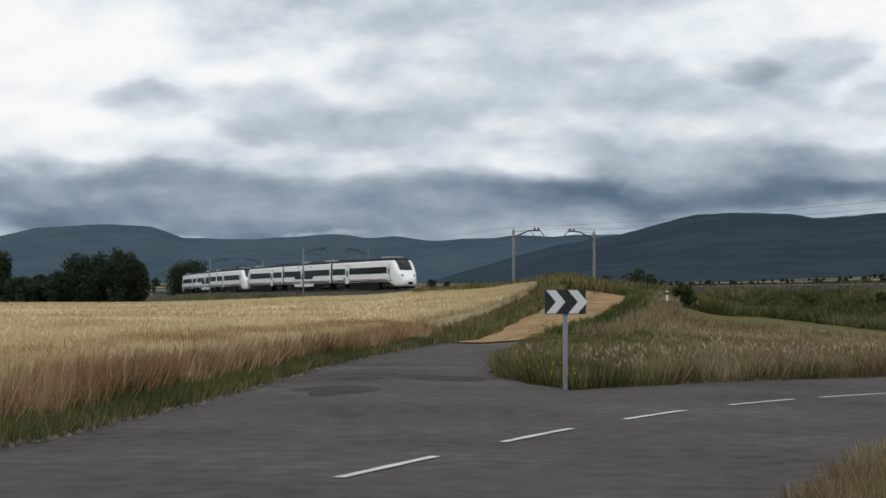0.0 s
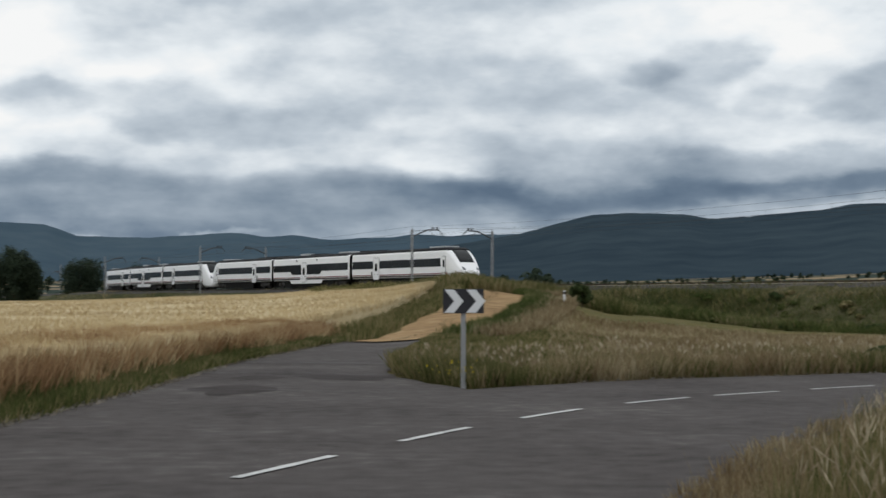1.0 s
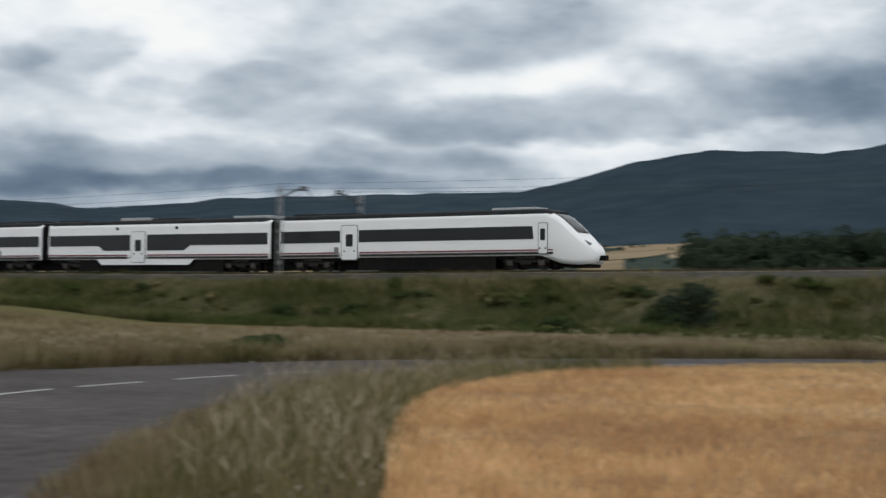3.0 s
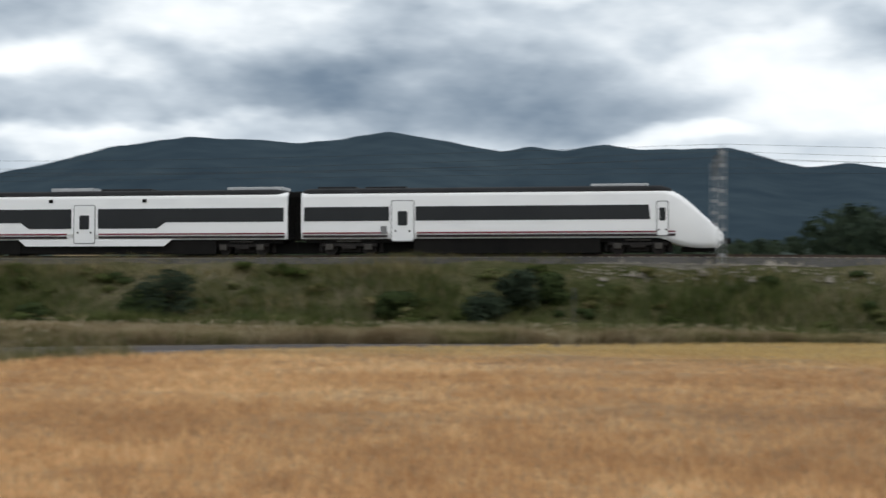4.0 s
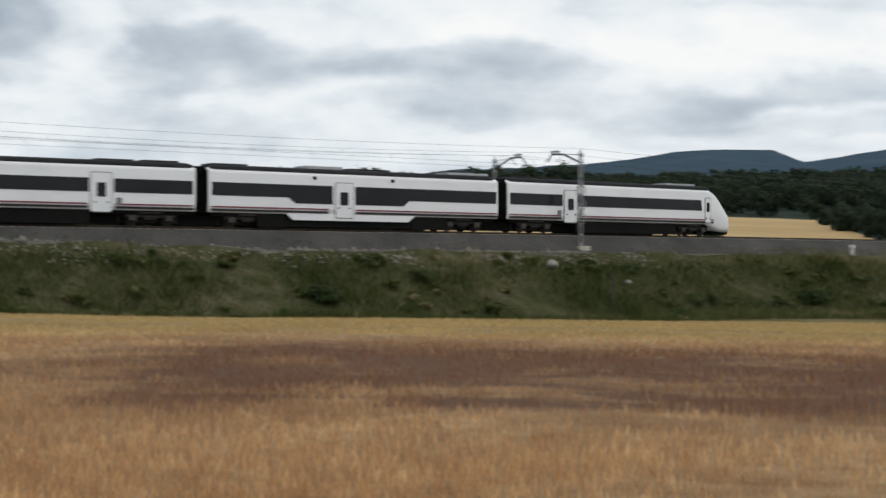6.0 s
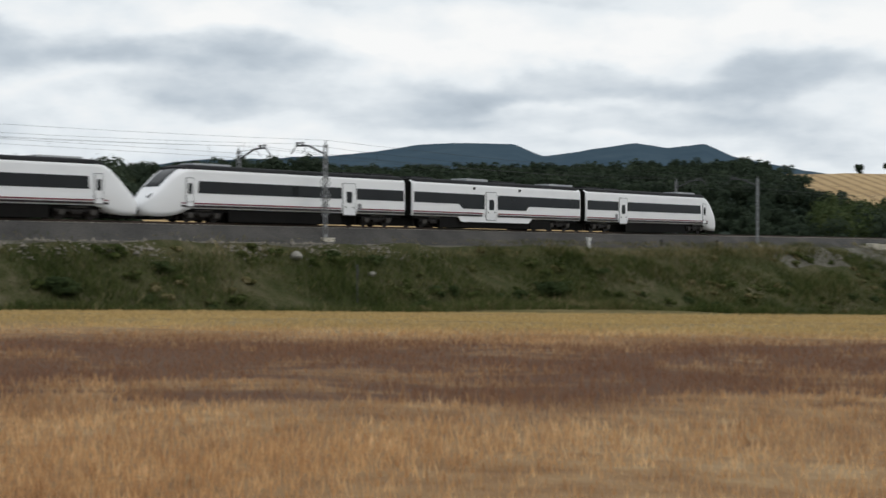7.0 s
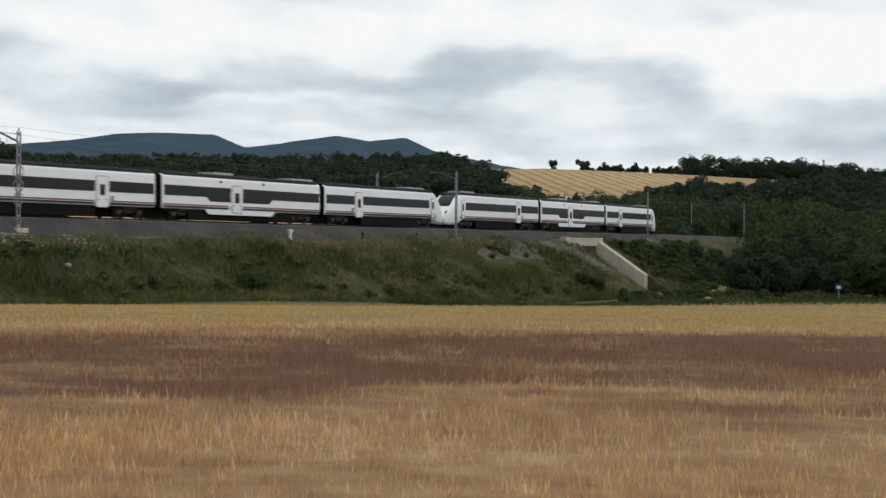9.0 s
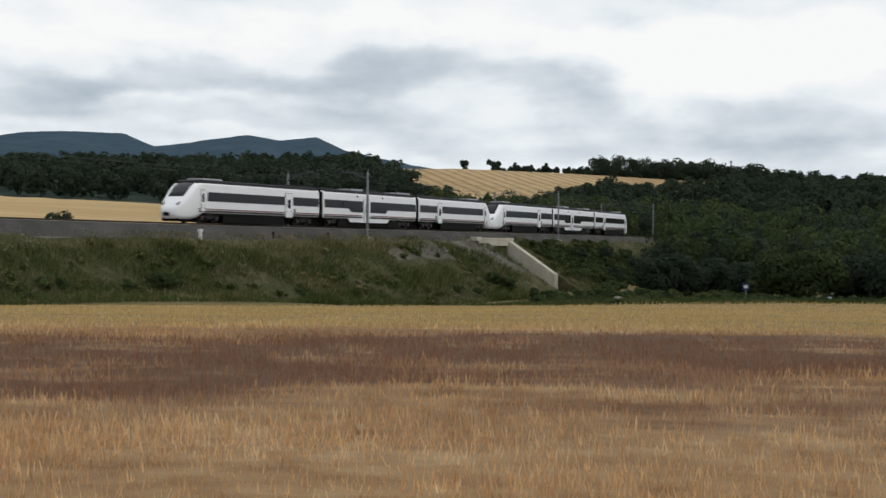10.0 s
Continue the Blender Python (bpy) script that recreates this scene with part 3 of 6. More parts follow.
I_SIGN = int(np.argmin(np.hypot(ROAD_L[:, 0] - 1.9, ROAD_L[:, 1] - 31.5)))
def crack(pts, width, n=40, seed=0):
    """A wandering line of dark sealing tar on the asphalt."""
    c = spline(pts, n)
    V = []
    for i, p in enumerate(c):
        t = c[min(i + 1, n - 1)] - c[max(i - 1, 0)]
        t /= np.linalg.norm(t)
        nr = np.array([-t[1], t[0]])
        off = 0.09 * noise.noise(Vector((i * 0.4, seed, 0)))
        w = width * (0.6 + 0.5 * noise.noise(Vector((i * 0.9, seed, 3))) + 0.2)
        for e in (-1, 1):
            q = p + nr * (off + e * max(w, 0.012))
            V.append((q[0], q[1], float(ground_z(q[0], q[1])) + 0.007))
    F = [(2 * i, 2 * i + 2, 2 * i + 3, 2 * i + 1) for i in range(n - 1)]
    tagged(new("tar_seam", mesh_from("tar_seam", V, F, [M["tar"]])), "dark tar seam across the asphalt", "tar seam", "tar seams in the road")


crack([(-2.9, 45), (-1.6, 44.4), (0, 44.9), (1.2, 44.3)], 0.10, 30, 1)
crack([(-3.4, 38), (-1.2, 38.8), (0.6, 38.2), (1.5, 38.6)], 0.07, 30, 2)
crack([(-4.2, 30), (-2.0, 31), (0.5, 30.4), (2.6, 31.2)], 0.03, 40, 3)


def asphalt_patch(x, y, rx, ry, seed, low=-0.03):
    """An uneven, darker mended place in the asphalt."""
    V, n = [(x, y, float(ground_z(x, y)) + low)], 36
    for ring, lift in ((0.6, low), (1.0, low - 0.001)):
        for k in range(n):
            a = 2 * math.pi * k / n
            q = ring * (1 + 0.45 * noise.noise(Vector((1.6 * math.cos(a) + seed * 7, 1.6 * math.sin(a), seed))))
            px, py = x + rx * q * math.cos(a), y + ry * q * math.sin(a)
            V.append((px, py, float(ground_z(px, py)) + lift))
    F = [(0, 1 + k, 1 + (k + 1) % n) for k in range(n)]
    F += [(1 + k, 1 + n + k, 1 + n + (k + 1) % n, 1 + (k + 1) % n) for k in range(n)]
    tagged(new("asphalt_patch", mesh_from("asphalt_patch", V, F, [M["patch"]])), "dark mended patch in the worn asphalt", "road patch", "patches in the asphalt")


asphalt_patch(-2.1, 31.6, 0.75, 1.7, 1)
asphalt_patch(0.2, 37.2, 1.1, 1.3, 2)
asphalt_patch(-1.5, 24.2, 0.28, 0.3, 3, -0.008)
asphalt_patch(-1.9, 36.5, 0.6, 1.0, 4)



def build_dashes():
    c = ROAD
    t = np.concatenate([[0], np.cumsum(np.linalg.norm(np.diff(c, axis=0), axis=1))])
    az = np.degrees(np.arctan2(c[:, 0], c[:, 1]))
    fwd = c[:, 1] > 5
    mids = list(np.interp([-1.92, 3.43, 7.6, 11.36, 14.5, 17.8, 21.1, 24.5, 27.7], az[fwd][:150], t[fwd][:150]))
    step = (mids[-1] - mids[3]) / 5
    mids = [mids[0] - 8.7, mids[0] - 4.35] + mids + [mids[-1] + step * (k + 1) for k in range(8)]
    for k, mid in enumerate(mids):
        a = mid - 1.2
        V, F = [], []
        for j in range(7):
            s = a + 2.4 * j / 6
            p = np.array([np.interp(s, t, c[:, 0]), np.interp(s, t, c[:, 1])])
            q = np.array([np.interp(s + 0.1, t, c[:, 0]), np.interp(s + 0.1, t, c[:, 1])]) - p
            q /= np.linalg.norm(q)
            n = np.array([-q[1], q[0]])
            ww = 0.06 + 0.008 * math.sin(j * 2.1 + k)
            for e in (-1, 1):
                r = p + n * ww * e
                V.append((r[0], r[1], float(ground_z(r[0], r[1])) + 0.012))
        F = [(2 * j, 2 * j + 2, 2 * j + 3, 2 * j + 1) for j in range(6)]
        tagged(new("lane_dash", mesh_from("lane_dash", V, F, [M["paint"]])), "worn white painted lane dash on asphalt", "road marking", "lane dashes along the road")


build_dashes()


# ---------------------------------------------------------------- railway bank and tracks
def s_at(az, u):
    """Where along the line a bearing meets the row u metres out."""
    ss = np.arange(-250, 300, 0.25)
    x, y, h = track(ss, u)
    return float(ss[np.argmin(abs(np.degrees(np.arctan2(x, y)) - az))])


GAP_A, GAP_B = s_at(107.0, 4.6), s_at(107.85, 4.6)


def bank_section(s):
    """(u, z) across the bank, from the road side to the far side."""
    top, sh = float(rail_z(s)) - 0.2, float(shoulder_z(s))
    e = 2.0 + 1.35 * (top - sh)
    run = 0.02 if GAP_A < s < GAP_B else 1.55
    return [(e + 1.3 + run * 8, sh - 8), (e + 1.3 + run * 4, sh - 4), (e + 1.3 + run * 2, sh - 2), (e + 1.3, sh - 0.05), (e, sh), (2.0, top), (0.75, top), (-0.75, top),
            (-3.15, top), (-4.65, top), (-5.9, top), (-7.5, sh), (-8.6, sh - 0.05), (-12, sh - 2), (-20, sh - 7)]


def build_bank():
    ss = list(np.arange(-700, -150, 10.0)) + list(np.arange(-150, 300, 1.0)) + list(np.arange(300, 700, 10.0))
    for s in (GAP_A, GAP_B):
        ss += [s - 0.03, s + 0.03]
    ss.sort()
    V, F, I = [], [], []
    for s in ss:
        sec = bank_section(s)
        for j, (u, z) in enumerate(sec):
            x, y, h = track(s, u)
            if j < 4:
                z += 0.12 * math.sin(s * 0.31 + j) + 0.1 * math.sin(s * 0.83 + 2 * j)
            V.append((float(x), float(y), z))
    k = len(sec)
    for i in range(len(ss) - 1):
        for j in range(k - 1):
            a = i * k + j
            F.append((a, a + k, a + k + 1, a + 1))
            sm = ss[i]
            I.append(1 if 3 < j < 11 else 2 if (j == 3 and 0 < sm < 86) or (j in (1, 2) and GAP_A - 13 < sm < GAP_A - 1) or (j == 2 and GAP_A - 34 < sm < GAP_A - 18) else 0)
    me = mesh_from("embankment", V, F, [M["bank"], M["ballast"], M["crest"]])
    me.polygons.foreach_set("material_index", I)
    tagged(new("embankment", me), "grassy railway embankment topped with dark ballast", "embankment", kind="structure")


build_bank()


def sweep(name, us, prof, s0, s1, step, mat, lift):
    """A bar swept along the line at u; prof: (du, dz) round its section."""
    obs = []
    for u in us:
        V, F = [], []
        ss = np.arange(s0, s1 + step, step)
        k = len(prof)
        for s in ss:
            for du, dz in prof:
                x, y, h = track(s, u + du)
                V.append((float(x), float(y), float(rail_z(s)) + lift + dz))
        for i in range(len(ss) - 1):
            for j in range(k):
                a, b = i * k + j, i * k + (j + 1) % k
                F.append((a, b, b + k, a + k))
        obs.append(new(name, mesh_from(name, V, F, [mat])))
    return obs


for ob in sweep("rail", (0.834, -0.834, -3.066, -4.734), [(-0.036, 0), (0.036, 0), (0.036, -0.04), (0.01, -0.06), (0.01, -0.13), (0.07, -0.16), (-0.07, -0.16), (-0.01, -0.13), (-0.01, -0.06), (-0.036, -0.04)],
                -420, 420, 6.0, M["rail"], 0.0):
    tagged(ob, "rusty steel running rail on ballast", "rail", "rails of the double track")


def build_sleepers():
    V, F = [], []
    for s in np.arange(-150, 260, 0.62):
        for u in (0, -3.9):
            z = float(rail_z(s)) - 0.155
            q = []
            for du, ds in ((-1.3, -0.12), (1.3, -0.12), (1.3, 0.12), (-1.3, 0.12)):
                x, y, h = track(s + ds, u + du)
                q.append((float(x), float(y)))
            b = len(V)
            V += [(x, y, z - 0.12) for x, y in q] + [(x, y, z) for x, y in q]
            F += [(b + 4, b + 5, b + 6, b + 7), (b, b + 1, b + 5, b + 4), (b + 1, b + 2, b + 6, b + 5), (b + 2, b + 3, b + 7, b + 6), (b + 3, b, b + 4, b + 7)]
    tagged(new("sleepers", mesh_from("sleepers", V, F, [M["concrete"]])), "concrete sleepers bedded in ballast", "sleepers", kind="stuff")


build_sleepers()


# ---------------------------------------------------------------- far mountains
def ridge(name, prof, dist, foot, foot_el, mat, label, rough=0.05, steps=260):
    """A mountain chain: its skyline by bearing and height, with spurs and gullies down to its foot."""
    az0, az1 = prof[0][0], prof[-1][0]
    pa, pe = [p[0] for p in prof], [p[1] for p in prof]
    V, F = [], []
    rows = 16
    for i in range(steps + 1):
        a = az0 + (az1 - az0) * i / steps
        e = np.interp(a, pa, pe) + rough * noise.fractal(Vector((a * 0.9, dist * 0.01, 3)), 1.0, 2.0, 5)
        top = EYE + dist * math.tan(radians(e))
        bot = EYE + foot * math.tan(radians(foot_el))
        for j in range(rows + 1):
            f = j / rows
            spur = noise.fractal(Vector((a * 0.8 + f * 0.5, f * 0.9, dist * 0.003)), 1.0, 2.0, 5)
            d = dist + (foot - dist) * f + 0.007 * dist * spur * math.sin(math.pi * min(f * 1.05, 1))
            z = bot + (top - bot) * (1 - f) ** 1.15
            x, y = polar(a, d)
            V.append((x, y, z))
        x, y = polar(a, dist + 250)
        V.append((x, y, top - 60))
    k = rows + 2
    for i in range(steps):
        for j in range(rows):
            p = i * k + j
            F.append((p, p + k, p + k + 1, p + 1))
        p = i * k
        F.append((p + k - 1, p + 2 * k - 1, p + k, p))
    me = mesh_from(name, V, F, [mat])
    me.polygons.foreach_set("use_smooth", [True] * len(F))
    return tagged(new(name, me), label, "mountains", kind="structure")


R1 = [(-60, 2.2), (-30, 2.4), (-22, 2.2), (-15.7, 2.61), (-14.5, 2.92), (-12.2, 3.08), (-10.4, 3.02), (-9.4, 2.62), (-6.8, 2.57), (-3.8, 2.80), (-2.7, 2.63), (-1.7, 2.70), (-0.3, 2.53), (2.4, 2.70), (6.4, 2.74),
      (12, 2.9), (16, 3.3), (18.5, 3.5), (26, 3.7), (34, 3.7)]
R2 = [(-2, 0.6), (1, 1.5), (4, 2.35), (6.4, 2.74), (7.5, 3.04), (9.1, 3.44), (10.5, 3.49), (12.4, 3.42), (13.4, 3.24), (15.7, 3.40), (17.1, 3.54), (18.3, 3.70), (22, 3.85), (26, 3.98), (29, 4.05), (30.7, 4.42), (33.3, 5.17),
      (35.8, 5.54), (38.1, 5.50), (39.8, 5.40), (41.2, 5.54), (43.0, 5.87), (45.1, 5.53), (47.1, 5.17), (48.2, 5.35), (49.3, 5.19), (50.8, 5.43), (52.2, 5.23), (53.8, 5.25), (55.3, 5.29), (56.5, 4.94), (58.0, 4.55)]
R2 += [(59.5, 4.70), (61.3, 4.41), (63.2, 4.17), (64.8, 3.86), (66.0, 3.56), (70, 2.9), (74, 2.2)]
R3 = [(76, 2.4), (80, 3.1), (82.5, 3.46), (85.5, 3.55), (88.5, 3.75), (90.7, 4.10), (92.3, 4.15), (94.0, 4.11), (95.1, 3.66), (96.6, 3.89), (98.4, 4.14), (99.5, 3.97), (100.9, 4.07), (101.9, 3.63), (104.3, 3.12), (108, 2.6), (118, 2.0)]
ridge("mountain_ridge_far", R1, 4300, 3300, 0.5, M["mountainfar"], "distant haze-blue mountain ridge under cloud")
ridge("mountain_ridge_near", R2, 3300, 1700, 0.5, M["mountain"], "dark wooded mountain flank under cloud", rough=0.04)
ridge("mountain_ridge_south", R3, 3900, 2200, 0.9, M["mountainfar"], "distant haze-blue rounded hills", rough=0.04)


# ---------------------------------------------------------------- the train
L_END, L_MID, GAP = 25.94, 24.32, 0.8
HW = 1.47


def hull(stations, n_arc=5):
    """Loft of a rail car: stations of (x, half width, bottom, top, roof round)."""
    bm = bmesh.new()
    rings = []
    for x, w, zb, zt, r in stations:
        pts = []
        lean = 0.06 * w
        for sgn in (1, -1):
            side = [(w * 0.93, zb), (w, zb + min(0.35, 0.3 * (zt - zb)))]
            shoulder = zt - r
            side.append((w, max(zb + 0.4 * (zt - zb), shoulder - 0.55 * (zt - zb) * 0.5)))
            side.append((w - lean * 0.4, shoulder))
            for k in range(1, n_arc + 1):
                a = math.pi / 2 * k / n_arc
                side.append((w - lean * 0.4 - (1 - math.cos(a)) * min(r * 1.5, w * 0.75), shoulder + r * math.sin(a)))
            if sgn == -1:
                side = side[::-1]
            pts += [(x, sgn * y, z) for y, z in side]
        rings.append([bm.verts.new(p) for p in pts])
    m = len(rings[0])
    for a, b in zip(rings, rings[1:]):
        for j in range(m):
            k = (j + 1) % m
            bm.faces.new((a[j], a[k], b[k], b[j]))
    bm.faces.new(rings[0])
    bm.faces.new(rings[-1][::-1])
    return bm


def poly_slab(bm, pts, y, t):
    """A flat slab of outline pts (x, z) on the side wall at y, t thick outwards."""
    s = 1 if y > 0 else -1
    a = [bm.verts.new((x, y, z)) for x, z in pts]
    b = [bm.verts.new((x, y + s * t, z)) for x, z in pts]
    n = len(pts)
    bm.faces.new(a), bm.faces.new(b[::-1])
    for i in range(n):
        j = (i + 1) % n
        bm.faces.new((a[i], a[j], b[j], b[i]))


def rrect(x0, x1, z0, z1, r, n=3):
    out = []
    for cx, cz, a0 in ((x1 - r, z1 - r, 0), (x0 + r, z1 - r, 90), (x0 + r, z0 + r, 180), (x1 - r, z0 + r, 270)):
        for k in range(n + 1):
            a = radians(a0 + 90 * k / n)
            out.append((cx + r * math.cos(a), cz + r * math.sin(a)))
    return out


def slab_part(name, pts, y, t, mat, parent, label=""):
    bm = bmesh.new()
    poly_slab(bm, pts, y, t)
    return part(name, bm, mat, parent, label)


def add_bogie(car, xc):
    bm = bmesh.new()
    for y in (-1.05, 1.05):
        box(bm, xc - 1.75, xc + 1.75, y - 0.09, y + 0.09, 0.50, 0.72, 0.04)
        box(bm, xc - 0.45, xc + 0.45, y - 0.13, y + 0.13, 0.36, 0.62, 0.04)
        for dx in (-1.2, 1.2):
            rod(bm, (xc + dx * 0.62, y, 0.55), (xc + dx * 0.62, y, 0.95), 0.11, 8)
    box(bm, xc - 0.35, xc + 0.35, -1.0, 1.0, 0.55, 0.85, 0.03)
    for a, b in ((-2.0, -1.75), (-0.68, 0.68), (1.75, 2.0)):
        box(bm, xc + a, xc + b, -0.62, 0.62, 0.16, 0.76, 0.04)
    b = part("bogie", bm, M["wheel"], car, "dark steel bogie frame")
    for y in (-1.12, 1.12):
        for dx in (-1.2, 1.2):
            part("axle_box", boxed(xc + dx - 0.24, xc + dx + 0.24, y - 0.14, y + 0.14, 0.30, 0.66, 0.05), M["axlebox"], b, "dusty grey axle box")
        part("damper", boxed(xc - 0.75, xc + 0.75, y + (0.1 if y > 0 else -0.16), y + (0.16 if y > 0 else -0.1), 0.78, 0.88, 0.02), M["axlebox"], b, "dusty grey yaw damper")
    for dx in (-1.2, 1.2):
        bm = bmesh.new()
        for y in (-0.79, 0.79):
            rod(bm, (xc + dx, y - 0.065, 0.44), (xc + dx, y + 0.065, 0.44), 0.44, 20)
            s = 1 if y > 0 else -1
            rod(bm, (xc + dx, y + s * 0.06, 0.44), (xc + dx, y + s * 0.2, 0.44), 0.15, 10)
        rod(bm, (xc + dx, -0.8, 0.44), (xc + dx, 0.8, 0.44), 0.09, 8)
        part("wheelset", bm, M["wheel"], b)


def add_door(car, xc, y, w=1.42, z0=0.78, z1=3.28, wz0=1.75, wz1=2.62, ww=0.6):
    s = 1 if y > 0 else -1
    frame_ob = slab_part("door_frame", rrect(xc - w / 2, xc + w / 2, z0, z1, 0.12), y, 0.03, M["seam"], car, "grey door seal")
    d = slab_part("door", rrect(xc - w / 2 + 0.05, xc + w / 2 - 0.05, z0 + 0.05, z1 - 0.05, 0.1), y, 0.05, M["white"], car, "white plug door with small window")
    slab_part("door_window", rrect(xc - ww / 2, xc + ww / 2, wz0, wz1, 0.08), y + s * 0.05, 0.012, M["glass"], d, "dark door glass")
    for dx in (-w * 0.3, w * 0.3):
        bm = bmesh.new()
        rod(bm, (xc + dx, y + s * 0.045, 1.42), (xc + dx, y + s * 0.075, 1.42), 0.06, 8)
        part("door_button", bm, M["black"], d)
    return frame_ob


def add_stripes(car, x0, x1, y, z=1.0, cut=None):
    spans = [(x0, x1)] if cut is None else [(x0, cut[0]), (cut[1], x1)]
    for a, b in spans:
        slab_part("stripe", [(a, z + 0.30), (b, z + 0.30), (b, z + 0.39), (a, z + 0.39)], y, 0.012, M["maroon"], car, "thin maroon stripe")
        slab_part("stripe", [(a, z + 0.07), (b, z + 0.07), (b, z + 0.22), (a, z + 0.22)], y, 0.012, M["stripe"], car, "dark stripe")


def roof_kit(car, x0, x1, units):
    bm = hull([(x0, 1.30, 3.62, 3.98, 0.2), (x0 + 0.4, 1.38, 3.62, 4.05, 0.22), (x1 - 0.6, 1.38, 3.62, 4.05, 0.22), (x1, 1.25, 3.60, 3.88, 0.15)])
    part("roof_fairing", bm, M["roofgrey"], car, "dark grey roof fairing")
    for a, b, h, m in units:
        u = part("roof_unit", boxed(a, b, -0.85, 0.85, 4.0, 4.06 + h, 0.04), M[m], car, "roof air conditioning unit")
        for k in range(3):
            bm = bmesh.new()
            xx = a + (b - a) * (k + 0.5) / 3
            rod(bm, (xx, 0, 4.05 + h), (xx, 0, 4.08 + h), min(0.35, (b - a) * 0.13), 12)
            part("fan_grille", bm, M["black"], u)


def bellows(car, x0, x1):
    bm = bmesh.new()
    rings = []
    for k in range(9):
        w, h = (1.36, 3.9) if k % 2 == 0 else (1.24, 3.78)
        xx = x0 + (x1 - x0) * k / 8
        rings.append([bm.verts.new(p) for p in ((xx, -w, 0.95), (xx, w, 0.95), (xx, w, h - 0.3), (xx, w - 0.3, h), (xx, -w + 0.3, h), (xx, -w, h - 0.3))])
    for p, q in zip(rings, rings[1:]):
        for j in range(6):
            bm.faces.new((p[j], p[(j + 1) % 6], q[(j + 1) % 6], q[j]))
    bm.faces.new(rings[0]), bm.faces.new(rings[-1][::-1])
    part("gangway_bellows", bm, M["black"], car, "black rubber gangway bellows")


def end_car():
    """Driving car: x from 0 at the inner end to the nose tip, rails at z 0."""
    car = empty("train_car")
    L = L_END - GAP / 2
    r = 0.36
    st = [(0.0, 1.40, 0.98, 3.82, 0.3), (0.12, HW, 0.96, 3.88, r), (8.0, HW, 0.96, 3.88, r), (16.0, HW, 0.96, 3.88, r), (21.6, HW, 0.96, 3.88, r), (22.1, HW, 0.82, 3.84, r), (22.45, HW * 0.998, 0.66, 3.70, 0.36),
          (22.85, HW * 0.985, 0.52, 3.50, 0.36), (23.25, HW * 0.965, 0.43, 3.19, 0.36), (23.7, HW * 0.93, 0.37, 2.80, 0.36), (24.1, HW * 0.88, 0.35, 2.43, 0.34), (24.45, HW * 0.82, 0.35, 2.12, 0.32),
          (24.75, HW * 0.75, 0.36, 1.86, 0.30), (25.0, HW * 0.67, 0.40, 1.66, 0.27), (25.2, HW * 0.57, 0.50, 1.47, 0.24), (25.33, HW * 0.47, 0.64, 1.30, 0.20), (25.40, HW * 0.36, 0.80, 1.14, 0.10)]
    body = part("body", hull(st), M["white"], car, "white painted driving car body with sloped nose", smooth=False)
    for p in body.data.polygons:
        p.use_smooth = p.center.x > 22.2
    # windscreen: a dark shell hugging the slope
    bm = bmesh.new()
    rows = []
    for x, w, zb, zt, rr in [(22.3, HW, 0, 3.78, 0.36), (22.45, HW * 0.998, 0, 3.70, 0.36), (22.85, HW * 0.985, 0, 3.50, 0.36), (23.25, HW * 0.965, 0, 3.19, 0.36), (23.7, HW * 0.93, 0, 2.80, 0.36), (24.1, HW * 0.88, 0, 2.43, 0.34)]:
        row = []
        half = (w - 0.06 * w * 0.4 - min(rr * 1.5, w * 0.75) * 0.26) * 0.93
        for k in range(9):
            f = -1 + 2 * k / 8
            y = half * f
            drop = 0.0 if abs(f) < 0.62 else ((abs(f) - 0.62) / 0.38) ** 1.6 * rr * 0.5
            row.append(bm.verts.new((x + 0.02, y, zt + 0.03 - drop)))
        rows.append(row)
    for a, b in zip(rows, rows[1:]):
        for k in range(8):
            bm.faces.new((a[k], b[k], b[k + 1], a[k + 1]))
    ext = bmesh.ops.extrude_face_region(bm, geom=list(bm.faces))
    for v in ext["geom"]:
        if isinstance(v, bmesh.types.BMVert):
            v.co.z -= 0.05
            v.co.x -= 0.03
    part("windscreen", bm, M["glass"], body, "large dark raked windscreen", smooth=True)
    for y in (-HW, HW):
        s = 1 if y > 0 else -1
        yy = y + s * 0.0
        slab_part("window_band", [(0.22, 2.04), (5.5, 2.04), (5.5, 2.90), (0.22, 2.90)], yy, 0.015, M["glass"], body, "continuous dark window band")
        slab_part("window_band", [(7.12, 2.04), (21.15, 2.04), (21.05, 2.90), (7.12, 2.90)], yy, 0.015, M["glass"], body, "continuous dark window band")
        add_door(car, 6.33, yy)
        add_door(car, 21.85, yy * 0.999, 0.72, 1.05, 3.12, 1.95, 2.72, 0.36)
        add_stripes(car, 0.15, 22.6, yy, 0.97, (5.4, 7.2))
        slab_part("step_grille", rrect(4.98, 5.36, 1.25, 1.72, 0.04), yy, 0.02, M["seam"], car, "grey vent grille")
        bm = bmesh.new()
        rod(bm, (24.4, s * HW * 0.58, 1.90), (24.97, s * HW * 0.50, 1.60), 0.15, 12)
        part("headlight", bm, M["lamp"], body, "clear headlight cluster")
        bm = bmesh.new()
        box(bm, 7.0, 18.2, s * 1.30 - 0.03, s * 1.30 + 0.03, 0.06, 0.97, 0.02)
        part("side_skirt", bm, M["black"], car, "black underframe skirt")
    bm = bmesh.new()
    for a, b in ((7.4, 9.6), (9.9, 12.8), (13.1, 15.4), (15.7, 17.9)):
        box(bm, a, b, -1.24, 1.24, 0.10, 1.0, 0.05)
    box(bm, 0.3, 22.6, -1.2, 1.2, 0.74, 1.02)
    box(bm, -GAP / 2, 22.4, -0.55, 0.55, 0.12, 0.8)
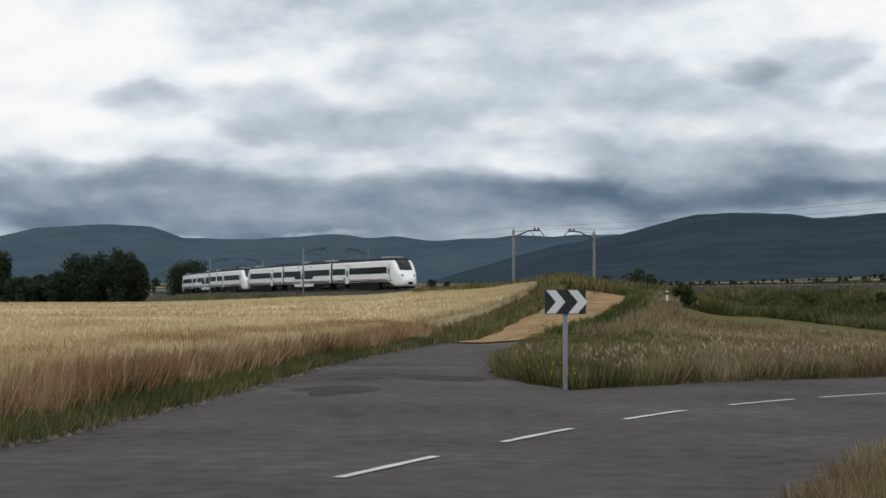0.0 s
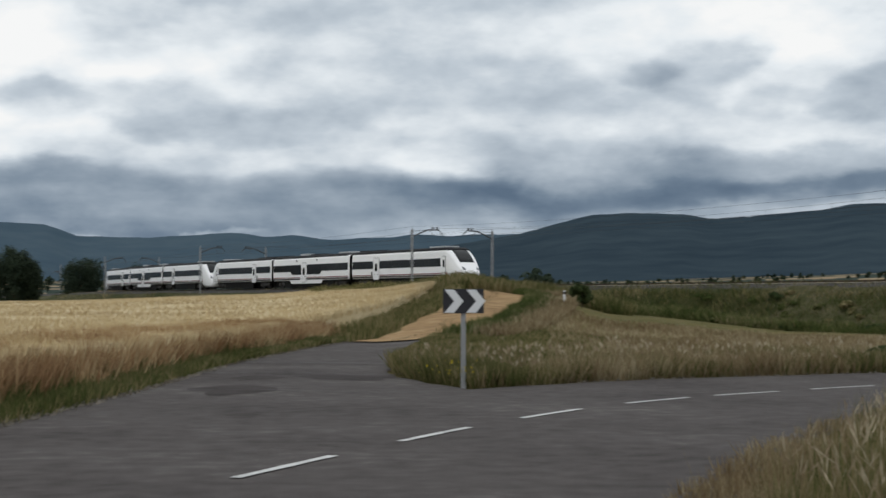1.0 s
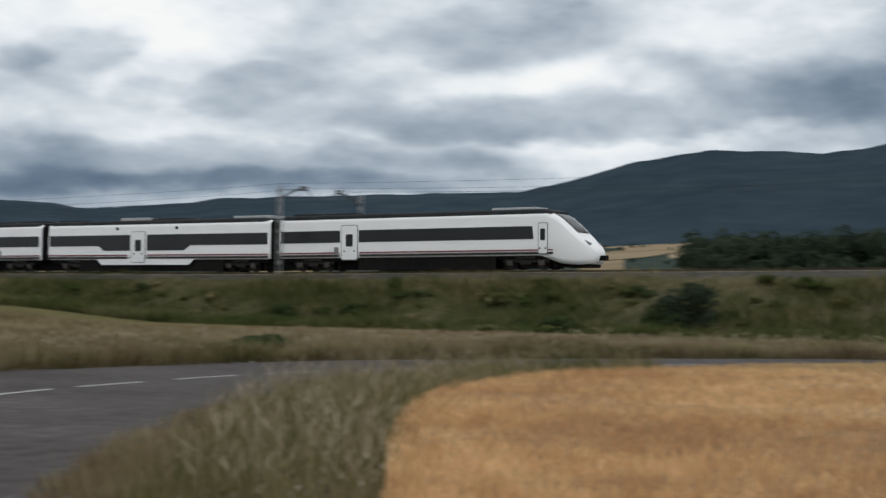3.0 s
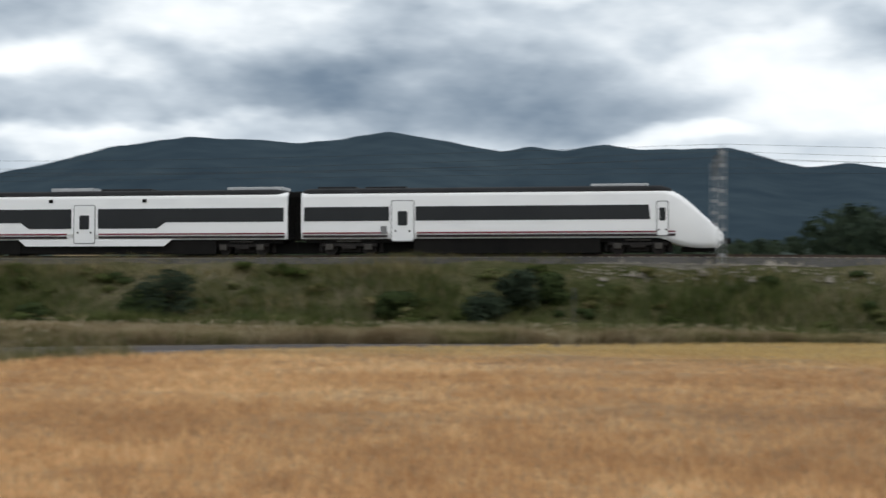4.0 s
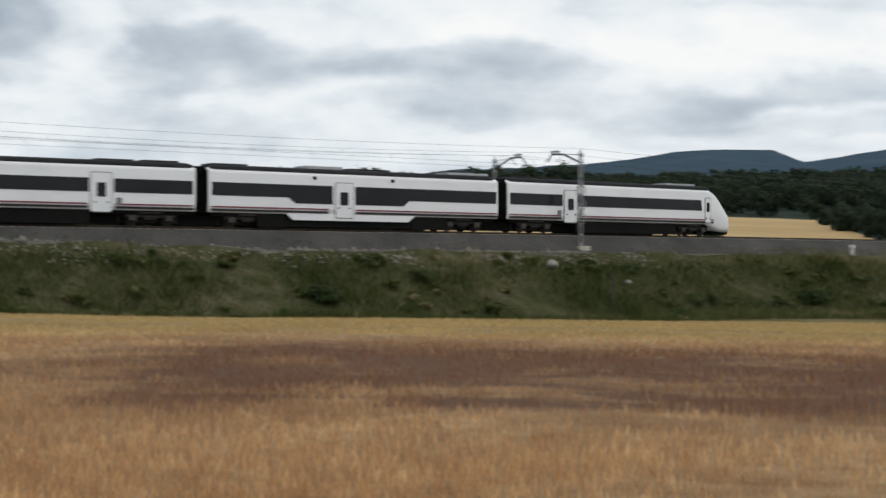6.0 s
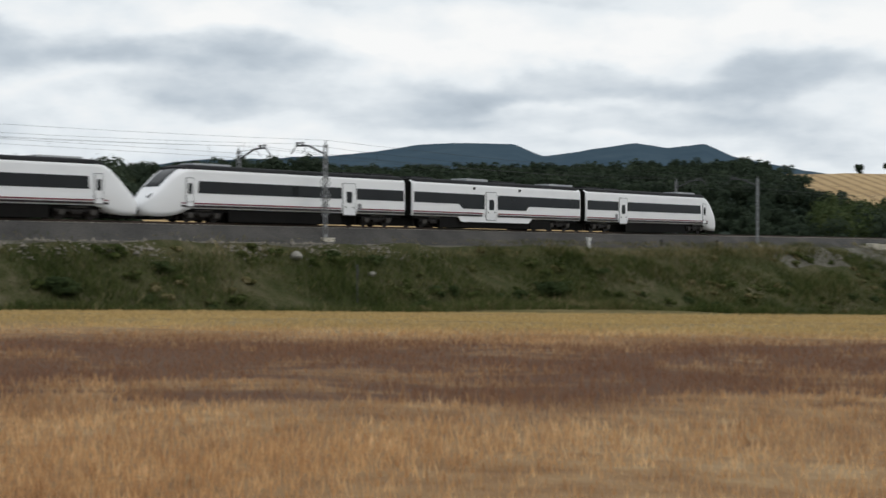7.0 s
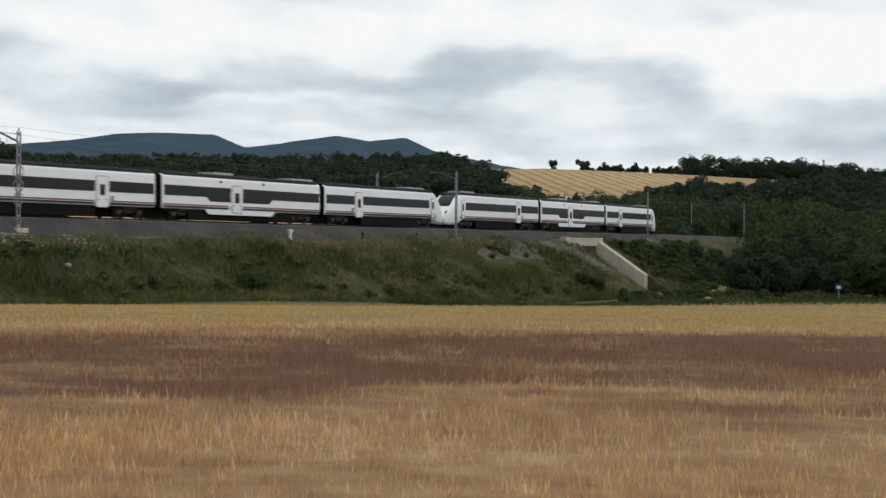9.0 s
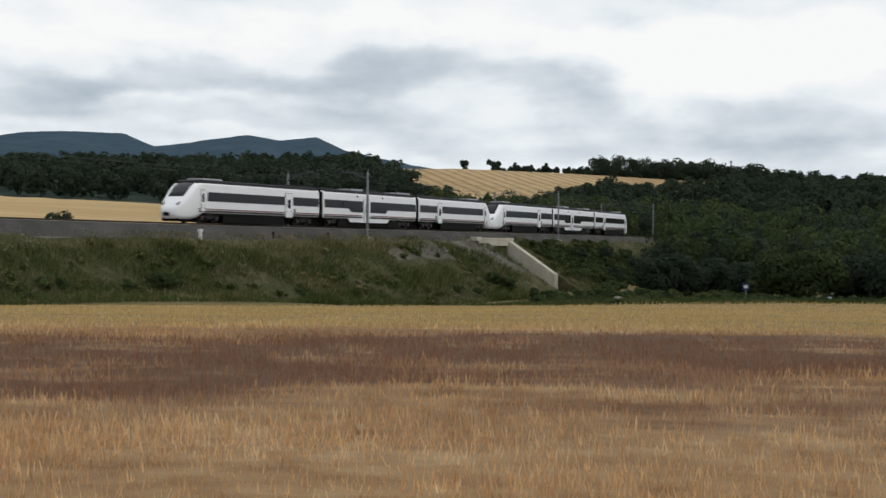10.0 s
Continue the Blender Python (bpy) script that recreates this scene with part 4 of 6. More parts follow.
    part("underframe", bm, M["black"], car, "black equipment under the floor")
    add_bogie(car, 2.95), add_bogie(car, 20.4)
    roof_kit(car, 0.15, 22.35, [(0.9, 3.3, 0.12, "roofgrey"), (3.9, 6.4, 0.1, "roofgrey"), (17.6, 21.0, 0.14, "silver")])
    part("coupler", boxed(25.0, L + 0.28, -0.22, 0.22, 0.62, 0.95, 0.06), M["black"], car, "black nose coupler")
    part("snow_plough", boxed(22.9, 24.9, -0.95, 0.95, 0.16, 0.42, 0.08), M["black"], car)
    bellows(car, -GAP / 2, 0.06)
    return tagged(car, "white articulated train driving car with maroon stripe", "train car", "cars of the train")


def mid_car():
    """Middle car: x from 0 to its length, rails at z 0."""
    car = empty("train_car")
    L = L_MID - GAP
    r = 0.36
    body = part("body", hull([(0, 1.40, 0.98, 3.82, 0.3), (0.12, HW, 0.96, 3.88, r), (L / 2, HW, 0.96, 3.88, r), (L - 0.12, HW, 0.96, 3.88, r), (L, 1.40, 0.98, 3.82, 0.3)]), M["white"], car, "white painted middle car body")
    xd = L - 13.3
    for y in (-HW, HW):
        s = 1 if y > 0 else -1
        lo, hi = xd - 4.35, xd + 5.4
        slab_part("window_band", [(0.22, 2.04), (lo, 2.04), (lo + 0.55, 1.66), (xd - 0.9, 1.66), (xd - 0.9, 2.90), (0.22, 2.90)], y, 0.015, M["glass"], body, "dark window band with deeper centre panes")
        slab_part("window_band", [(xd + 0.9, 1.66), (hi - 0.55, 1.66), (hi, 2.04), (L - 0.22, 2.04), (L - 0.22, 2.90), (xd + 0.9, 2.90)], y, 0.015, M["glass"], body, "dark window band with deeper centre panes")
        add_door(car, xd, y, 1.46, 0.72, 3.16, 1.62, 2.5, 0.66)
        add_stripes(car, 0.15, L - 0.15, y, 0.97, (xd - 1.2, xd + 0.95))
        slab_part("low_floor_panel", [(lo - 0.2, 1.0), (lo + 0.35, 0.56), (hi - 0.1, 0.56), (hi + 0.5, 1.0)], y - s * 0.02, 0.025, M["white"], body, "lowered white side panel")
        for xx in (xd - 2.3, xd + 4.0):
            slab_part("side_camera", rrect(xx - 0.14, xx + 0.14, 3.30, 3.50, 0.03), y * 0.993, 0.03, M["black"], body)
        for a, b in ((3.6, lo - 0.1), (hi + 0.3, L - 4.6)):
            if b > a + 0.3:
                part("side_skirt", boxed(a, b, s * 1.30 - 0.03, s * 1.30 + 0.03, 0.06, 0.97, 0.02), M["black"], car, "black underframe skirt")
    bm = bmesh.new()
    box(bm, 0.3, L - 0.3, -1.2, 1.2, 0.72, 1.02)
    box(bm, -GAP / 2, L + GAP / 2, -0.55, 0.55, 0.12, 0.8)
    box(bm, 5.2, L - 5.2, -1.25, 1.25, 0.10, 1.0, 0.05)
    part("underframe", bm, M["black"], car, "black equipment under the floor")
    add_bogie(car, 3.0), add_bogie(car, L - 3.0)
    roof_kit(car, 0.15, L - 0.15, [(0.6, 3.2, 0.1, "roofgrey"), (xd - 2.6, xd + 0.3, 0.2, "silver"), (xd + 0.8, xd + 4.2, 0.12, "roofgrey"), (L - 4.1, L - 0.5, 0.16, "silver")])
    bellows(car, -GAP / 2, 0.06)
    bellows(car, L - 0.06, L + GAP / 2)
    return tagged(car, "white articulated train middle car with deep windows", "train car", "cars of the train")


END, MID = end_car(), mid_car()
# (car, front end's distance behind the nose, turned round)
CARS = [(END, 0.0, False), (MID, L_END, False), (copy_thing(END, Matrix()), L_END + L_MID, True)]
UNIT = 2 * L_END + L_MID
CARS += [(copy_thing(END, Matrix()), UNIT, False), (copy_thing(MID, Matrix()), UNIT + L_END, False), (copy_thing(END, Matrix()), UNIT + L_END + L_MID, True)]


# ---------------------------------------------------------------- line masts and wires
def mast(m, side):
    """A lattice mast with a cantilever; local +y points to the track."""
    t = empty("catenary_mast", m)
    H = 7.4
    part("foundation", boxed(-0.55, 0.55, -0.5, 0.5, -0.9, 0.42, 0.05), M["concrete"], t, "concrete foundation block")
    for x in (-0.15, 0.15):
        bm = bmesh.new()
        box(bm, x - 0.028, x + 0.028, -0.06, 0.06, 0.15, H, 0.0)
        part("leg", bm, M["steel"], t, "galvanised channel leg")
    for k in range(10):
        bm = bmesh.new()
        z = 0.45 + k * 0.74
        for y in (-0.06, 0.06):
            box(bm, -0.16, 0.16, y - 0.012, y + 0.012, z, z + 0.2)
        part("batten", bm, M["steel"], t)
    arm = bmesh.new()
    zt = H - 0.75
    rod(arm, (0, 0.05, zt), (0, 1.9, H - 0.02), 0.075, 8)
    rod(arm, (0, 1.9, H - 0.02), (0, 3.2, H + 0.02), 0.07, 8)
    rod(arm, (0, 0.05, H - 0.15), (0, 1.9, H - 0.02), 0.02, 6)
    rod(arm, (0, 3.2, H + 0.02), (0, 3.75, H - 0.55), 0.05, 8)
    rod(arm, (0, 2.0, H - 0.02), (0, 2.6, H - 0.6), 0.025, 6)
    a = part("cantilever", arm, M["armgrey"], t, "bent tubular cantilever arm")
    for y in (2.55, 3.05):
        bm = bmesh.new()
        rod(bm, (0, y, H), (0, y, H + 0.24), 0.04, 8)
        for k in range(4):
            rod(bm, (0, y, H + 0.03 + k * 0.05), (0, y, H + 0.06 + k * 0.05), 0.1, 8)
        box(bm, -0.09, 0.09, y - 0.12, y + 0.12, H + 0.18, H + 0.28)
        part("insulator", bm, M["armgrey"], a, "stacked dark insulators")
    bm = bmesh.new()
    rod(bm, (0, 0, H), (0, 0, H + 0.25), 0.05, 8)
    part("top_clamp", bm, M["steel"], t)
    return tagged(t, "galvanised lattice railway mast with cantilever arm", "catenary mast", "masts along the railway")


def mast_pose(s, u, inward):
    x, y, h = track(s, u)
    d = -(h - math.pi / 2) if inward > 0 else -(h - math.pi / 2) + math.pi
    return pose(float(x), float(y), float(rail_z(s)) - 1.4, 0, 0, math.degrees(d))


MAST_S = [float(chain(8.2 + 62.73 * k)) for k in range(-6, 8)]
first = None
for s in MAST_S:
    for u, inward in ((3.0, 1), (-6.9, -1)):
        mp = mast_pose(s, u, inward)
        if first is None:
            first = mast(mp, 1)
        else:
            copy_thing(first, mp)

# hooped guards on the mast nearest the field's middle
for k in range(3):
    x, y, h = track(MAST_S[7], 3.0)
    bm = bmesh.new()
    n = 20
    pts = [Vector((0.34 * math.cos(2 * math.pi * i / n), -0.2, 0.46 * math.sin(2 * math.pi * i / n))) for i in range(n)]
    for i in range(n):
        rod(bm, pts[i], pts[(i + 1) % n], 0.035, 5)
    g = part("wire_tension_hoop", bm, M["steel"])
    g.matrix_basis = pose(float(x), float(y), float(rail_z(MAST_S[7])) + 1.1 + 1.0 * k, 0, 0, -86)
    tagged(g, "grey steel hoop fixed on the mast", "hoop", "hoops on the mast")


def wires():
    for name, u, dz, sag in (("contact_wire", 0.1, 5.15, 0.02), ("messenger_wire", 0.1, 6.15, 0.65), ("contact_wire", -4.0, 5.15, 0.02), ("messenger_wire", -4.0, 6.15, 0.65), ("feeder_wire", 3.0, 6.3, 0.5), ("feeder_wire", -6.9, 6.3, 0.5)):
        cu = bpy.data.curves.new(name, "CURVE")
        cu.dimensions, cu.bevel_depth, cu.bevel_resolution = "3D", 0.009, 1
        sp = cu.splines.new("POLY")
        ss = np.interp(np.arange(0, 13.01, 1 / 12), np.arange(14), MAST_S)
        sp.points.add(len(ss) - 1)
        for i, s in enumerate(ss):
            f = float(np.interp(s, MAST_S, np.arange(14))) % 1
            x, y, h = track(s, u)
            sp.points[i].co = (float(x), float(y), float(rail_z(s)) + dz - sag * 4 * f * (1 - f), 1)
        cu.materials.append(M["wire"])
        tagged(new(name, cu), "thin dark overhead railway wire", "overhead wire", "overhead wires")
    V, F = [], []
    for u in (0.1, -4.0):
        for s in np.arange(MAST_S[0] + 4, MAST_S[-1], 6.97):
            f = float(np.interp(s, MAST_S, np.arange(14))) % 1
            x, y, h = (float(v) for v in track(s, u))
            z = float(rail_z(s))
            a, b = z + 5.15, z + 6.15 - 0.65 * 4 * f * (1 - f)
            k = len(V)
            for dx, dy in ((0.008, 0), (-0.004, 0.007), (-0.004, -0.007)):
                V += [(x + dx, y + dy, a), (x + dx, y + dy, b)]
            F += [(k, k + 2, k + 3, k + 1), (k + 2, k + 4, k + 5, k + 3), (k + 4, k, k + 1, k + 5)]
    tagged(new("wire_droppers", mesh_from("wire_droppers", V, F, [M["wire"]])), "thin droppers hanging between overhead wires", "overhead wire", kind="stuff")


wires()


# ---------------------------------------------------------------- crops and grass
RNG = np.random.default_rng(11)


def blades(x, y, z, h, w, mat, name, label, cat, lean=0.25, shape=0.6, flat=0.0):
    """Upright kite-shaped stalks, all in one mesh."""
    n = len(x)
    a = RNG.uniform(0, 2 * np.pi, n)
    lx, ly = RNG.normal(0, lean, n) * h, RNG.normal(0, lean, n) * h
    dx, dy = np.cos(a) * w, np.sin(a) * w
    b = np.stack([x, y, z], 1)
    m1 = np.stack([x + dx + lx * shape, y + dy + ly * shape, z + h * shape], 1)
    m2 = np.stack([x - dx + lx * shape, y - dy + ly * shape, z + h * shape], 1)
    t = np.stack([x + lx, y + ly, z + h * (1 - flat)], 1)
    V = np.stack([b, m1, t, m2], 1).reshape(-1, 3)
    k = np.arange(n) * 4
    T = np.stack([np.stack([k, k + 1, k + 2], 1), np.stack([k, k + 2, k + 3], 1)], 1).reshape(-1, 3)
    ob = tri_object(name, V, mat, T)
    return tagged(ob, label, cat, kind="stuff")


def crop_sheet(name, az0, az1, near, far, height, mat, label, cat, na=220, nd=90):
    """The closed top of a standing crop, falling to the soil at its edges."""
    V, F = [], []
    for i in range(na + 1):
        a = az0 + (az1 - az0) * i / na
        d0, d1 = near(a), far(a)
        for j in range(nd + 1):
            f = j / nd
            d = d0 * (d1 / d0) ** f
            x, y = polar(a, d)
            edge = min(1.0, i / 1.5, (na - i) / 1.5, j / 1.2, (nd - j) / 1.0)
            u = 0.05 * noise.noise(Vector((x * 0.45, y * 0.45, 0))) + 0.06 * noise.noise(Vector((x * 0.11, y * 0.11, 5)))
            V.append((x, y, float(ground_z(x, y)) - 0.02 + (height + u) * edge))
    k = nd + 1
    F = [(i * k + j, (i + 1) * k + j, (i + 1) * k + j + 1, i * k + j + 1) for i in range(na) for j in range(nd)]
    me = mesh_from(name, V, F, [mat])
    me.polygons.foreach_set("use_smooth", [True] * len(F))
    return tagged(new(name, me), label, cat, kind="structure")


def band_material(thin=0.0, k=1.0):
    """Ripe wheat with a wide reddish, later-ripened swathe across the field; k lightens or darkens all of it."""
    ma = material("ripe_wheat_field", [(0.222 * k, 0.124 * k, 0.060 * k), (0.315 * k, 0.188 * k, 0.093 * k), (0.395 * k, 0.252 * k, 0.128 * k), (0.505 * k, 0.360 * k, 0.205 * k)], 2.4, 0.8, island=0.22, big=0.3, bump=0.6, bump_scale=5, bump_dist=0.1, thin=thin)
    nt = ma.node_tree
    N, L = nt.nodes.new, nt.links.new
    bsdf = nt.nodes["Principled BSDF"]
    src = bsdf.inputs["Base Color"].links[0].from_socket
    tc = N("ShaderNodeTexCoord")
    sub = N("ShaderNodeVectorMath")
    sub.operation = "SUBTRACT"
    sub.inputs[1].default_value = (-3.0, 3.0, 0)
    L(tc.outputs["Object"], sub.inputs[0])
    sep = N("ShaderNodeSeparateXYZ")
    L(sub.outputs[0], sep.inputs[0])

    def m(op, a, b=0.0, c=0.0):
        n = N("ShaderNodeMath")
        n.operation = op
        for i, v in enumerate((a, b, c)):
            if isinstance(v, (int, float)):
                n.inputs[i].default_value = v
            else:
                L(v, n.inputs[i])
        return n.outputs[0]

    def sm(v, a, b):
        n = N("ShaderNodeMapRange")
        n.interpolation_type = "SMOOTHSTEP"
        n.inputs[1].default_value, n.inputs[2].default_value = a, b
        L(v, n.inputs[0])
        return n.outputs[0]
    ln = m("SQRT", m("ADD", m("MULTIPLY", sep.outputs[0], sep.outputs[0]), m("MULTIPLY", sep.outputs[1], sep.outputs[1])))
    ang = m("ARCTAN2", sep.outputs[0], sep.outputs[1])
    comb = N("ShaderNodeCombineXYZ")
    L(m("MULTIPLY", m("LOGARITHM", ln, 2.718), 5.0), comb.inputs[0])
    L(m("MULTIPLY", ang, 2.2), comb.inputs[1])
    nz = N("ShaderNodeTexNoise")
    nz.inputs["Scale"].default_value, nz.inputs["Detail"].default_value = 1.7, 5
    L(comb.outputs[0], nz.inputs["Vector"])
    wob = m("MULTIPLY", m("SUBTRACT", nz.outputs[0], 0.5), 9.0)
    l2 = m("SUBTRACT", m("ADD", ln, wob), m("MULTIPLY", sm(ang, 1.82, 2.05), 3.5))
    streak = N("ShaderNodeTexNoise")
    streak.inputs["Scale"].default_value, streak.inputs["Detail"].default_value = 5.0, 5
    L(comb.outputs[0], streak.inputs["Vector"])
    core = m("MULTIPLY", m("MULTIPLY", sm(l2, 15.5, 18.5), m("SUBTRACT", 1.0, sm(l2, 24, 27.5))), sm(ang, 1.26, 1.55))
    core = m("MULTIPLY", core, m("ADD", 0.34, m("MULTIPLY", sm(streak.outputs[0], 0.38, 0.54), 0.6)))
    mott = m("MULTIPLY", m("MULTIPLY", m("MULTIPLY", sm(nz.outputs[0], 0.36, 0.54), sm(streak.outputs[0], 0.28, 0.55)), sm(ang, 1.15, 1.5)), m("MULTIPLY", sm(ln, 11.5, 16.5), m("SUBTRACT", 1.0, sm(ln, 26, 33))))
    f = m("MINIMUM", m("ADD", core, m("MULTIPLY", mott, m("ADD", 0.52, m("MULTIPLY", sm(ang, 1.75, 2.05), 0.2)))), 0.88)
    mx = N("ShaderNodeMix")
    mx.data_type = "RGBA"
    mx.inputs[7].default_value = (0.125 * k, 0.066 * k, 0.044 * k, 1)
    L(f, mx.inputs[0]), L(src, mx.inputs[6])
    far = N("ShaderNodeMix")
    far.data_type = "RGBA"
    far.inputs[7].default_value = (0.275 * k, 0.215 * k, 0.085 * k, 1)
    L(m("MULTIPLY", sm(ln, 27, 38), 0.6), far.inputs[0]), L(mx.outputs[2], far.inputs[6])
    L(far.outputs[2], bsdf.inputs["Base Color"])
    for nd in nt.nodes:
        if nd.type == "BSDF_TRANSLUCENT":
            L(far.outputs[2], nd.inputs["Color"])
    return ma


# one wheat colour, brightened for the stalks, darkened for the shade between them
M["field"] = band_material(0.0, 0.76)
M["bright_stalk"] = band_material(0.45, 1.85)
W_AZ = [24.4, 25, 26, 28.7, 30.7, 34.8, 39, 50, 58, 66, 75, 91, 96, 100, 102, 104, 106, 109, 112, 120, 145]
W_FAR = [13, 18, 21, 26, 29, 31.5, 35, 41, 49, 60, 70, 95, 101, 105, 109, 117, 132, 150, 160, 172, 172]


def wheat_far(a):
    return float(np.interp(a, W_AZ, W_FAR))


def wheat_near(a):
    """The straight headland along which the crop begins."""
    return 4.6 / math.cos(math.radians(a - 76))


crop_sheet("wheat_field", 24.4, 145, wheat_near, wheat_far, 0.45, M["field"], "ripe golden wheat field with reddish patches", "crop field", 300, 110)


def wheat_blades(n, d0, name):
    az = RNG.uniform(24.4, 124, n)
    fa = np.interp(az, W_AZ, W_FAR)
    d0 = np.maximum(d0, 4.8 / np.cos(np.radians(az - 76)))
    d = d0 * (fa / d0) ** RNG.uniform(0, 1, n)
    x, y = d * np.sin(np.radians(az)), d * np.cos(np.radians(az))
    h = RNG.uniform(0.09, 0.18, n) + 0.0004 * d
    w = (0.0024 + 0.00036 * d) * RNG.uniform(0.6, 1.3, n)
    tuft = np.array([noise.noise(Vector((a * 0.9, b * 0.9, 2))) for a, b in zip(x[::8], y[::8])]).repeat(8)[:n]
    z = ground_z(x, y) + 0.34 + 0.09 * tuft * (d < 30)
    blades(x, y, z, h, w * 0.75, M["bright_stalk"], name, "standing ripe wheat stalks and ears", "wheat", 0.2, 0.74)


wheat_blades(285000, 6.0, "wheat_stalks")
B_AZ = [-45, -15.6, -7.8, -3.76, -0.3, 1.2, 2.6, 3.3]
B_NEAR = [15, 23.3, 34.6, 50, 77, 83, 92, 100.5]
B_FAR_AZ = [-45, -12, -6, -2, 1.5, 3.3]
B_FAR = [235, 225, 196, 160, 122, 106]
crop_sheet("barley_field", -45, 3.3, lambda a: float(np.interp(a, B_AZ, B_NEAR)), lambda a: float(np.interp(a, B_FAR_AZ, B_FAR)), 0.74, M["barley"],
           "pale dry barley field rising to the railway", "crop field", 160, 90)


def barley_blades(n):
    az = RNG.uniform(-19, 3.3, n)
    a, b = np.interp(az, B_AZ, B_NEAR), np.interp(az, B_FAR_AZ, B_FAR)
    d = a * (b / a) ** (RNG.uniform(0, 1, n) ** 1.2)
    x, y = d * np.sin(np.radians(az)), d * np.cos(np.radians(az))
    blades(x, y, ground_z(x, y) + 0.4, RNG.uniform(0.34, 0.5, n), (0.003 + 0.0004 * d) * RNG.uniform(0.6, 1.3, n), M["barley"], "barley_stalks", "standing pale barley stalks", "barley", 0.22, 0.7)


barley_blades(66000)


def along(line, n, lo, hi, power=1.0, i0=0, i1=None):
    """Random places beside a line, lo to hi metres to its left."""
    i1 = len(line) - 1 if i1 is None else i1
    t = np.gradient(line, axis=0)
    t /= np.linalg.norm(t, axis=1)[:, None]
    f = RNG.uniform(i0, i1, n)
    i = f.astype(int).clip(0, len(line) - 2)
    w = (f - i)[:, None]
    p = line[i] * (1 - w) + line[i + 1] * w
    nr = np.stack([-t[i, 1], t[i, 0]], 1)
    o = lo + (hi - lo) * RNG.uniform(0, 1, n) ** power
    p = p + nr * o[:, None]
    return p[:, 0], p[:, 1], o


def grass(x, y, hmin, hmax, mat, name, label, lean=0.3, wk=1.0, clump=0.6):
    d = np.hypot(x, y)
    n = len(x)
    k = np.array([0.5 + 0.5 * noise.noise(Vector((a * clump, b * clump, 1))) for a, b in zip(x, y)])
    h = (hmin + (hmax - hmin) * np.clip(k * 1.3 - 0.1, 0, 1)) * RNG.uniform(0.7, 1.15, n)
    w = (0.003 + 0.0003 * d) * RNG.uniform(0.5, 1.4, n) * wk
    blades(x, y, ground_z(x, y) - 0.12, h + 0.1, w, mat, name, label, "grass", lean, 0.45)


near_left = int(np.argmin(np.hypot(ROAD[:, 0] + 7.5, ROAD[:, 1] - 2.5)))
i_sign = int(np.argmin(np.hypot(ROAD_L[:, 0] - 1.6, ROAD_L[:, 1] - 32)))
i_far = int(np.argmin(np.hypot(ROAD_L[:, 0] - 60, ROAD_L[:, 1] - 30)))
# beside the side road and the barley
x, y, o = along(SIDE_L, 85000, -0.12, 4.4, 1.0)
low = o < 0.95 + RNG.normal(0, 0.2, len(o))
green = low & (RNG.uniform(0, 1, len(o)) < 0.3)
low = low & ~green
grass(x[green], y[green], 0.12, 0.4, M["bankgrass"], "verge_grass", "short fresh green roadside grass")
grass(x[low], y[low], 0.08, 0.36, M["verge"], "verge_grass", "short half-dry roadside grass")
low = low | green
grass(x[~low], y[~low], 0.6, 1.0, M["redgrass"], "tall_dry_grass", "tall reddish dry grass along the barley")
x, y, o = along(SIDE_L, 16000, 0.8, 1.9, 1.0)
grass(x, y, 0.2, 0.6, M["verge"], "verge_grass", "dull green weeds beside the side road")
# between the junction and the railway
x, y, o = along(ROAD_L, 95000, 0.05, 7.0, 1.35, i_sign, i_far)
keep = (x > np.interp(y, SIDE_R[::-1, 1][::-1], SIDE_R[::-1, 0][::-1]) + 0.3) & ~((x < 5) & (y > 75))
x, y, o = x[keep], y[keep], o[keep]
kind = np.array([noise.noise(Vector((a * 0.25, b * 0.25, 9))) for a, b in zip(x, y)]) + RNG.normal(0, 0.25, len(x))
base = kind < 0.02
low = base.copy()
pale = low & (o > 0.5) & (RNG.uniform(0, 1, len(o)) < 0.05)
blades(x[pale], y[pale], ground_z(x[pale], y[pale]) + RNG.uniform(0.25, 0.7, pale.sum()), RNG.uniform(0.1, 0.2, pale.sum()), RNG.uniform(0.02, 0.04, pale.sum()), M["plume"], "grass_plumes", "pale feathery seed plumes above the verge", "grass", 0.35, 0.5)
low = low & ~pale
grass(x[low], y[low], 0.25, 0.75, M["drygrass"], "tall_dry_grass", "tall bleached roadside grass")
grass(x[~base], y[~base], 0.22, 0.7, M["verge"], "verge_grass", "mixed green and dry roadside grass")
x, y, o = along(SIDE_R[::-1], 40000, 0.15, 4.5, 1.2, 0, 45)
off = np.min(np.hypot(x[:, None] - ROAD[None, ::3, 0], y[:, None] - ROAD[None, ::3, 1]), axis=1) > 5.5
x, y, o = x[off], y[off], o[off]
low = np.hypot(x, y) < 44
grass(x[low], y[low], 0.25, 0.7, M["verge"], "verge_grass", "green weeds beside the side road")
low = ~low & (o < 2.6)
grass(x[low], y[low], 0.05, 0.22, M["verge"], "verge_grass", "short grass beside the side road")
x, y, o = along(DIRT_R[::-1], 16000, 0.2, 3.1, 1.0)
low = o < 1.7 + RNG.normal(0, 0.35, len(o))
grass(x[low], y[low], 0.2, 0.6, M["bankgrass"], "verge_grass", "rank green grass beside the dirt track", wk=1.2)
grass(x[~low], y[~low], 0.25, 0.6, M["drygrass"], "tall_dry_grass", "tall pale brown grass beyond the dirt track", wk=1.2)
x, y, o = along(DIRT_L, 9000, 0.2, 3.0, 1.0)
grass(x, y, 0.2, 0.6, M["verge"], "verge_grass", "low grass beside the dirt track")
